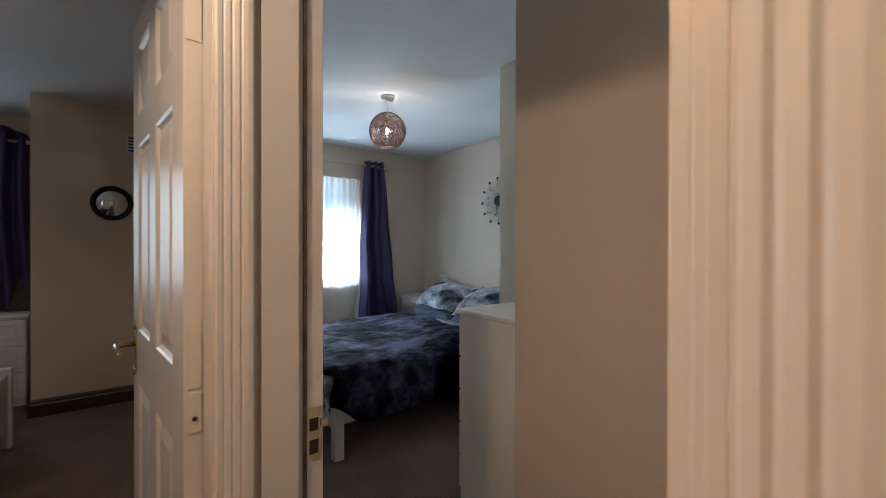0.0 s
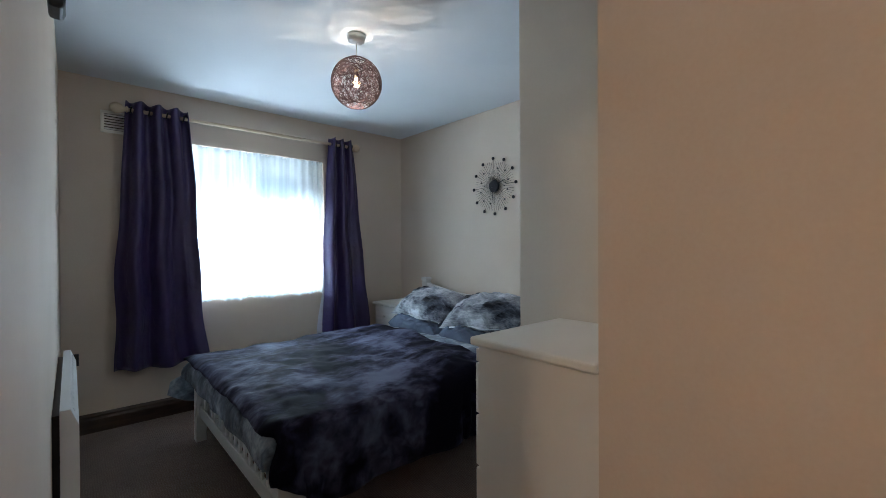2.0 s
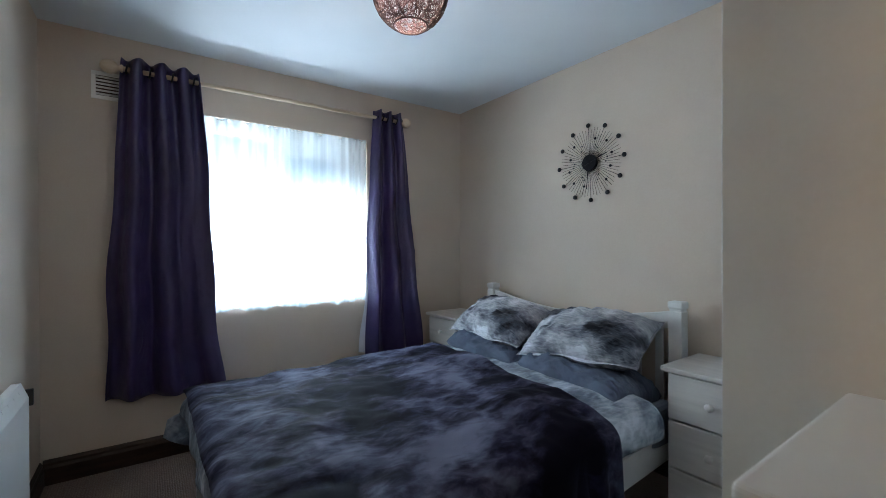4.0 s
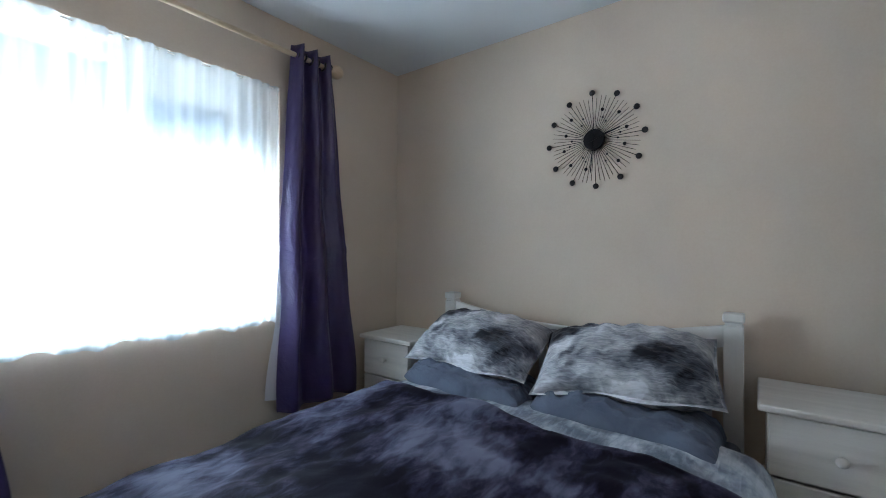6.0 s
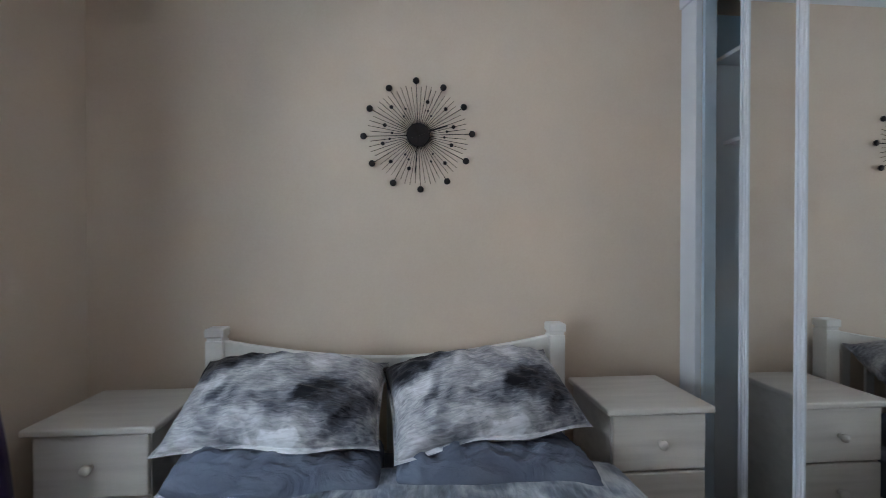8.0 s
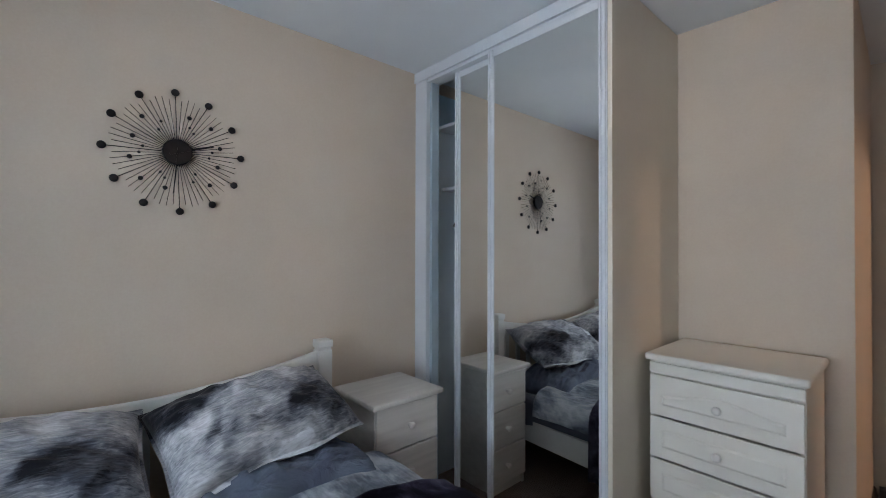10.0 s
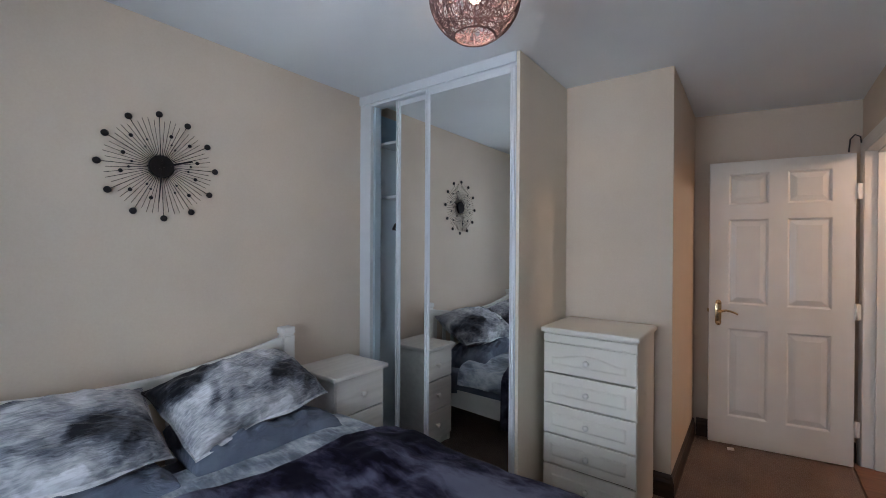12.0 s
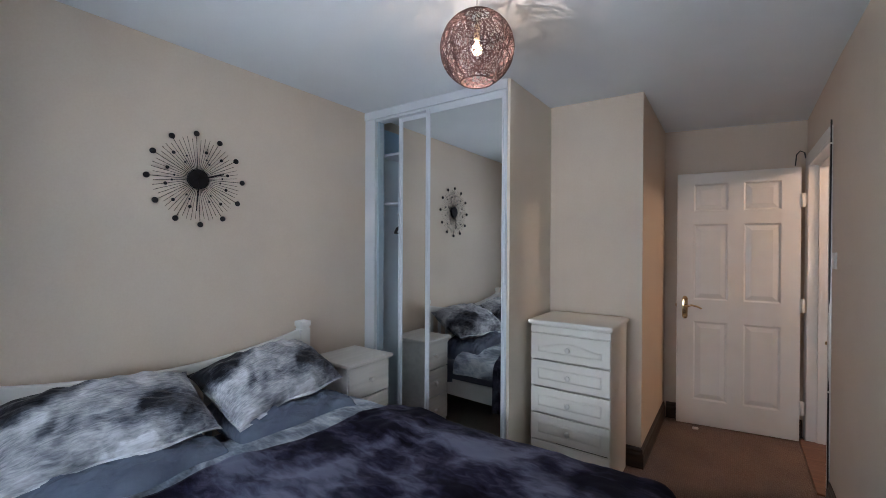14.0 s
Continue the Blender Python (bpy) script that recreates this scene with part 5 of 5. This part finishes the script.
# ---- pendant lamp ----
def pendant(m, seed, name="pendant_lamp", label="plum woven string globe pendant lamp, lit, hanging from the ceiling"):
    """Local origin at the middle of the globe; the ceiling is 0.262 above."""
    t = thing(name, m, label, "pendant lamp", "woven pendant lamps")
    rng = random.Random(seed)
    up = CH - 2.137
    bm = bmesh.new()
    lathe(bm, [(0, up), (0.052, up), (0.050, up - 0.012), (0.044, up - 0.032), (0.020, up - 0.040), (0, up - 0.041)], None, 28)
    part("ceiling_rose", bm, WHITEPL, t, "white plastic ceiling rose")
    bm = bmesh.new()
    tube(bm, [(0, 0, up - 0.04), (0, 0, 0.085)], 0.0035, 8)
    part("flex", bm, WHITEPL, t, "white lamp flex")
    lathe_bm = lathe(bmesh.new(), [(0, 0.09), (0.010, 0.088), (0.012, 0.07), (0.012, 0.04), (0.010, 0.034), (0, 0.034)], None, 18)
    part("lamp_holder", lathe_bm, RODWOOD, t, "pale lamp holder")
    bm = lathe(bmesh.new(), [(0.0, 0.03), (0.010, 0.028), (0.011, 0.020), (0.017, 0.010), (0.020, -0.002), (0.017, -0.014), (0.010, -0.021), (0, -0.023)], None, 20)
    bulb = part("bulb", bm, BULB, t, "glowing clear bulb")
    bulb.visible_shadow = False
    R = 0.136
    zt, zb = 0.127, -0.122
    bm = bmesh.new()
    made = 0
    while made < 400:
        nrm = Vector((rng.gauss(0, 1), rng.gauss(0, 1), rng.gauss(0, 0.75))).normalized()
        off = rng.uniform(-0.75, 0.75) * R
        a = nrm.orthogonal().normalized()
        b = nrm.cross(a)
        rr = math.sqrt(R * R - off * off)
        s0, ln = rng.uniform(0, 6.28), rng.uniform(1.4, 3.6)
        run = []
        for k in range(25):
            q = s0 + ln * k / 24
            p = nrm * off + (a * math.cos(q) + b * math.sin(q)) * rr
            if zb < p.z < zt:
                run.append(p * (1 + rng.uniform(-0.004, 0.006)))
            else:
                if len(run) > 3:
                    tube(bm, run, 0.0010, 4, cap=False)
                    made += 1
                run = []
        if len(run) > 3:
            tube(bm, run, rng.choice((0.0008, 0.0010, 0.0013)), 4, cap=False)
            made += 1
    sh = part("shade", bm, WOVEN, t, "open woven paper string globe", fix=False)
    tagged(sh, kind="stuff")
    for k in range(3):
        q = 2 * math.pi * k / 3 + 0.4
        bm = bmesh.new()
        tube(bm, [(0.010 * math.cos(q), 0.010 * math.sin(q), 0.080), (0.030 * math.cos(q), 0.030 * math.sin(q), zt - 0.004), (0.049 * math.cos(q), 0.049 * math.sin(q), zt)], 0.0015, 6)
        part("spider_arm", bm, WHITEPL, t, "thin wire arm of the shade carrier")
    for z in (zt, zb):
        r = math.sqrt(R * R - z * z)
        bm = bmesh.new()
        tube(bm, [(r * math.cos(q), r * math.sin(q), z) for q in [2 * math.pi * k / 40 for k in range(40)]], 0.003, 6, closed=True)
        part("shade_ring", bm, WOVEN, t)
    return t


lamp_1 = pendant(pose(1.846, 2.840, 2.137), 4)
lamp_2 = copy_thing(lamp_1, pose(-0.85, 2.9, 2.138))
tagged(lamp_2, "plum woven string globe pendant lamp in the second bedroom")


def hall_pendant(m):
    t = thing("hall_pendant_lamp", m, "amber ribbed glass hall pendant lamp, lit", "pendant lamp", "hall lamps")
    bm = bmesh.new()
    prof = []
    for k in range(25):
        v = k / 24
        prof.append((0.045 + 0.055 * math.sin(math.pi * (0.15 + 0.75 * v)) + 0.004 * math.sin(v * 50), 0.10 - 0.20 * v))
    lathe(bm, prof, None, 28)
    sh = part("shade", bm, AMBER, t, "glowing amber ribbed glass shade")
    sh.visible_shadow = False
    bm = bmesh.new()
    tube(bm, [(0, 0, 0.10), (0, 0, 0.375)], 0.004, 8)
    part("flex", bm, WHITEPL, t)
    part("ceiling_rose", lathe(bmesh.new(), [(0, 0.37), (0.045, 0.37), (0.04, 0.35), (0, 0.345)], None, 20), WHITEPL, t)
    return t


hp = hall_pendant(pose(-0.25, 0.55, 2.025))
copy_thing(hp, pose(-0.9, -1.6, 2.025))

# ---- panel heater on the west wall ----
hang_ = math.degrees(math.atan2(WX0 - WX1, 4.60 - 1.15))
heater = thing("panel_heater", pose(0.618, 3.27, 0.24, 0, 0, hang_), "white wall-hung electric panel heater with a chamfered top", "heater")
bm = bmesh.new()
sec = [(0.018, 0.0), (0.068, 0.0), (0.068, 0.395), (0.046, 0.455), (0.018, 0.455)]
profile_strip(bm, [(z, x) for x, z in sec], (0, -0.56, 0), (0, 0.56, 0), (1, 0, 0), (0, 0, 1))
part("case", bm, PVC, heater)
bm = bmesh.new()
for k in range(14):
    y = -0.50 + k * 0.075
    profile_strip(bm, [(0.0, 0.0), (0.012, 0.0), (0.012, 0.0012), (0.0, 0.0012)], (0.0520, y, 0.441), (0.0520, y + 0.055, 0.441), (0.92, 0, 0.39), (0.39, 0, -0.92))
part("outlet_grille", bm, PVC, heater, "slotted warm air outlet")
# black sheet puts the shade of the gap behind the case into colour
part("gap_sheet", boxm(-0.006, 0.018, -0.52, 0.52, 0.03, 0.43), BLACKPL, heater, "black sheet filling the shaded gap behind the case")
part("thermostat", boxm(0.050, 0.080, 0.560, 0.580, 0.36, 0.425, bevel=0.004), BLACKPL, heater, "black side control")

# ---- small fixtures ----
vent = thing("wall_vent", pose(0.935, NY, 2.110), "cream plastic louvred wall vent behind the curtain", "vent")
bm = bmesh.new()
for a in ((-0.112, 0.112, -0.075, -0.055), (-0.112, 0.112, 0.055, 0.075), (-0.112, -0.092, -0.055, 0.055), (0.092, 0.112, -0.055, 0.055)):
    box(bm, a[0], a[1], -0.012, -0.0005, a[2], a[3], bevel=0.002)
part("frame", bm, CREAM, vent)
# no real opening: a dark plate paints the shade behind the slats
part("backing", boxm(-0.092, 0.092, -0.003, -0.0006, -0.055, 0.055), DARKWOOD, vent, "dark plate in place of the shaded opening")
for k in range(6):
    z = -0.046 + k * 0.0184
    part("slat", prism(bmesh.new(), [(-0.092, -0.0115), (0.092, -0.0115), (0.092, -0.0035), (-0.092, -0.0035)], [z - 0.007, z - 0.007, z + 0.003, z + 0.003], [z - 0.004, z - 0.004, z + 0.006, z + 0.006]), WHITEPL, vent)

sw = thing("light_switch", pose(0.6207, 1.190, 1.341, 0, 0, hang_), "white plastic light switch on the wall by the door", "switch")
part("plate", boxm(0.0, 0.009, -0.043, 0.043, -0.043, 0.043, bevel=0.003), WHITEPL, sw)
part("rocker", boxm(0.009, 0.0125, -0.010, 0.010, -0.016, 0.016, bevel=0.002), WHITEPL, sw)

cable = thing("cable", pose(0.624, 1.093, 0.0), "black television cable clipped down the door architrave", "cable")
bm = bmesh.new()
pts = []
for k in range(40):
    v = k / 39
    pts.append((0.0075 + 0.002 * math.sin(11 * v), 0.004 + 0.008 * math.sin(9 * v + 1), 0.03 + 2.08 * v))
tube(bm, pts, 0.0042, 8)
part("lead", bm, BLACKPL, cable)
for z in (0.14, 0.62, 1.05, 1.52, 1.98):
    part("clip", boxm(-0.001, 0.013, -0.006, 0.014, z - 0.004, z + 0.004, bevel=0.001), WHITEPL, cable, "white cable clip")

loop = thing("cable_loop", pose(0.648, 0.17, 2.06), "short black cable loop over the door", "cable")
bm = bmesh.new()
tube(bm, [(-0.006, 0.02, 0.0), (0.0, 0.03, 0.04), (0.025, 0.03, 0.055), (0.045, 0.02, 0.03), (0.05, 0.01, -0.05)], 0.0042, 8)
part("lead", bm, BLACKPL, loop)

# ---- seen through the second doorway ----
rm = thing("round_mirror", pose(0.204, 4.40, 1.617), "small round mirror in a black frame on the chimney breast", "mirror")
bm = bmesh.new()
tube(bm, [(0.128 * math.cos(q), -0.012, 0.128 * math.sin(q)) for q in [2 * math.pi * k / 48 for k in range(48)]], 0.011, 10, closed=True)
part("frame", bm, BLACK, rm)
part("glass", lathe(bmesh.new(), [(0, 0.002), (0.126, 0.002), (0.124, 0.008), (0, 0.010)], Matrix.Rotation(math.pi / 2, 4, "X"), 48), MIRROR, rm, "mirror glass")
v2 = thing("wall_vent_small", pose(0.360, 4.40, 2.105), "small cream wall vent on the chimney breast", "vent")
part("frame", boxm(-0.07, 0.07, -0.010, -0.0005, -0.08, 0.08, bevel=0.003), WHITEPL, v2)
# dark strips on the solid front paint the shade of its slots
for k in range(5):
    part("slot_strip", boxm(-0.05, 0.05, -0.0125, -0.0105, -0.056 + k * 0.026, -0.044 + k * 0.026), DARKWOOD, v2, "dark strip in place of a shaded slot")

chest2 = thing("second_chest_of_drawers", pose(-0.74, 5.195, 0), "white chest of drawers in the second bedroom", "chest of drawers")
bm = bmesh.new()
box(bm, -0.40, 0.40, -0.42, 0, 0.0, 0.70, bevel=0.003)
part("carcass", bm, CREAM, chest2)
part("top", boxm(-0.415, 0.415, -0.445, 0, 0.70, 0.725, bevel=0.007), CREAM, chest2)
for k in range(3):
    z0 = 0.06 + k * 0.213
    dr = part("drawer", drawer_front(-0.395, 0.395, z0, z0 + 0.205, -0.42, False), CREAM, chest2, m=Matrix.Translation((0, -0.84, 0)) @ Matrix.Rotation(math.pi, 4, "Z"))
    for x in (-0.2, 0.2):
        part("knob", lathe(bmesh.new(), knob_profile(0.014), Matrix.Translation((x, -0.400, z0 + 0.10)) @ Matrix.Rotation(-math.pi / 2, 4, "X"), 16), WHITEPL, dr, "white round knob")

fr = solid("wooden_frame", boxm(-0.15, 0.15, -0.012, 0.012, 0, 0.34, bevel=0.004), DARKWOOD, "brown wooden frame leaning on the chest", "picture frame", m=pose(-0.46, 5.06, 0.7255, -14, 0, -30))

cur2 = thing("second_room_curtain", pose(-0.50, 5.10, 0.75), "dark purple curtain in the second bedroom", "curtain")
bm = bmesh.new()
grid(bm, lambda u, v: (-0.30 + 0.44 * u + 0.06 * v * (u - 0.5), 0.03 * math.sin(26 * u + 1.2 * math.sin(4 * v)), 1.46 - 1.48 * v + 0.07 * math.sin(math.pi * u) * (1 - v)), 60, 20)
ob = part("cloth", bm, PURPLE, cur2)
ob.modifiers.new("thick", "SOLIDIFY").thickness = 0.003
rod2 = thing("second_curtain_pole", pose(-1.30, 5.10, 2.155), "wooden curtain pole in the second bedroom", "curtain pole")
bm = bmesh.new()
tube(bm, [(-0.9, 0, 0), (0.92, 0, 0)], 0.013, 12)
part("pole", bm, RODWOOD, rod2)
part("finial", lathe(bmesh.new(), FIN, Matrix.Translation((0.92, 0, 0)) @ Matrix.Rotation(math.pi / 2, 4, "Y"), 16), RODWOOD, rod2)

bed2 = thing("second_bed", pose(-1.2, 3.4, 0), "white painted wooden bed with a dark throw in the second bedroom", "bed")
for x, y in ((0.885, 0.455), (0.885, -0.75)):
    part("foot_post", boxm(x - 0.03, x + 0.03, y - 0.03, y + 0.03, 0, 0.50, bevel=0.004), BEDWHITE, bed2)
part("foot_board", boxm(0.872, 0.898, -0.72, 0.425, 0.14, 0.47, bevel=0.004), BEDWHITE, bed2)
part("side_rail", boxm(-1.0, 0.855, 0.443, 0.467, 0.20, 0.34, bevel=0.003), BEDWHITE, bed2)
part("side_rail", boxm(-1.0, 0.855, -0.762, -0.738, 0.20, 0.34, bevel=0.003), BEDWHITE, bed2)
part("head_post", boxm(-1.06, -1.0, 0.425, 0.485, 0, 0.9, bevel=0.004), BEDWHITE, bed2)
part("head_post", boxm(-1.06, -1.0, -0.78, -0.72, 0, 0.9, bevel=0.004), BEDWHITE, bed2)
mt2 = solid("second_mattress", boxm(-2.18, -0.345, 2.67, 3.84, 0.22, 0.46, bevel=0.04, seg=3), MATTRESS, "mattress of the second bed", "mattress")
t2 = solid("second_throw", boxm(-1.6, -0.36, 2.655, 3.855, 0.40, 0.52, bevel=0.03, seg=3), PLUSH, "purple mottled throw over the second bed", "blanket")

spk = thing("wall_speaker", pose(0.6200, 2.36, 1.880, 0, 0, hang_), "small black wall speaker high beside the doorway", "speaker")
part("case", boxm(0.010, 0.044, -0.050, 0.050, 0, 0.19, bevel=0.010), BLACKPL, spk)
part("grille", boxm(0.0442, 0.0462, -0.045, 0.045, 0.015, 0.175, bevel=0.001), BLACK, spk, "black mesh front")
part("wall_mount", boxm(-0.004, 0.010, -0.02, 0.02, 0.06, 0.13), BLACK, spk)
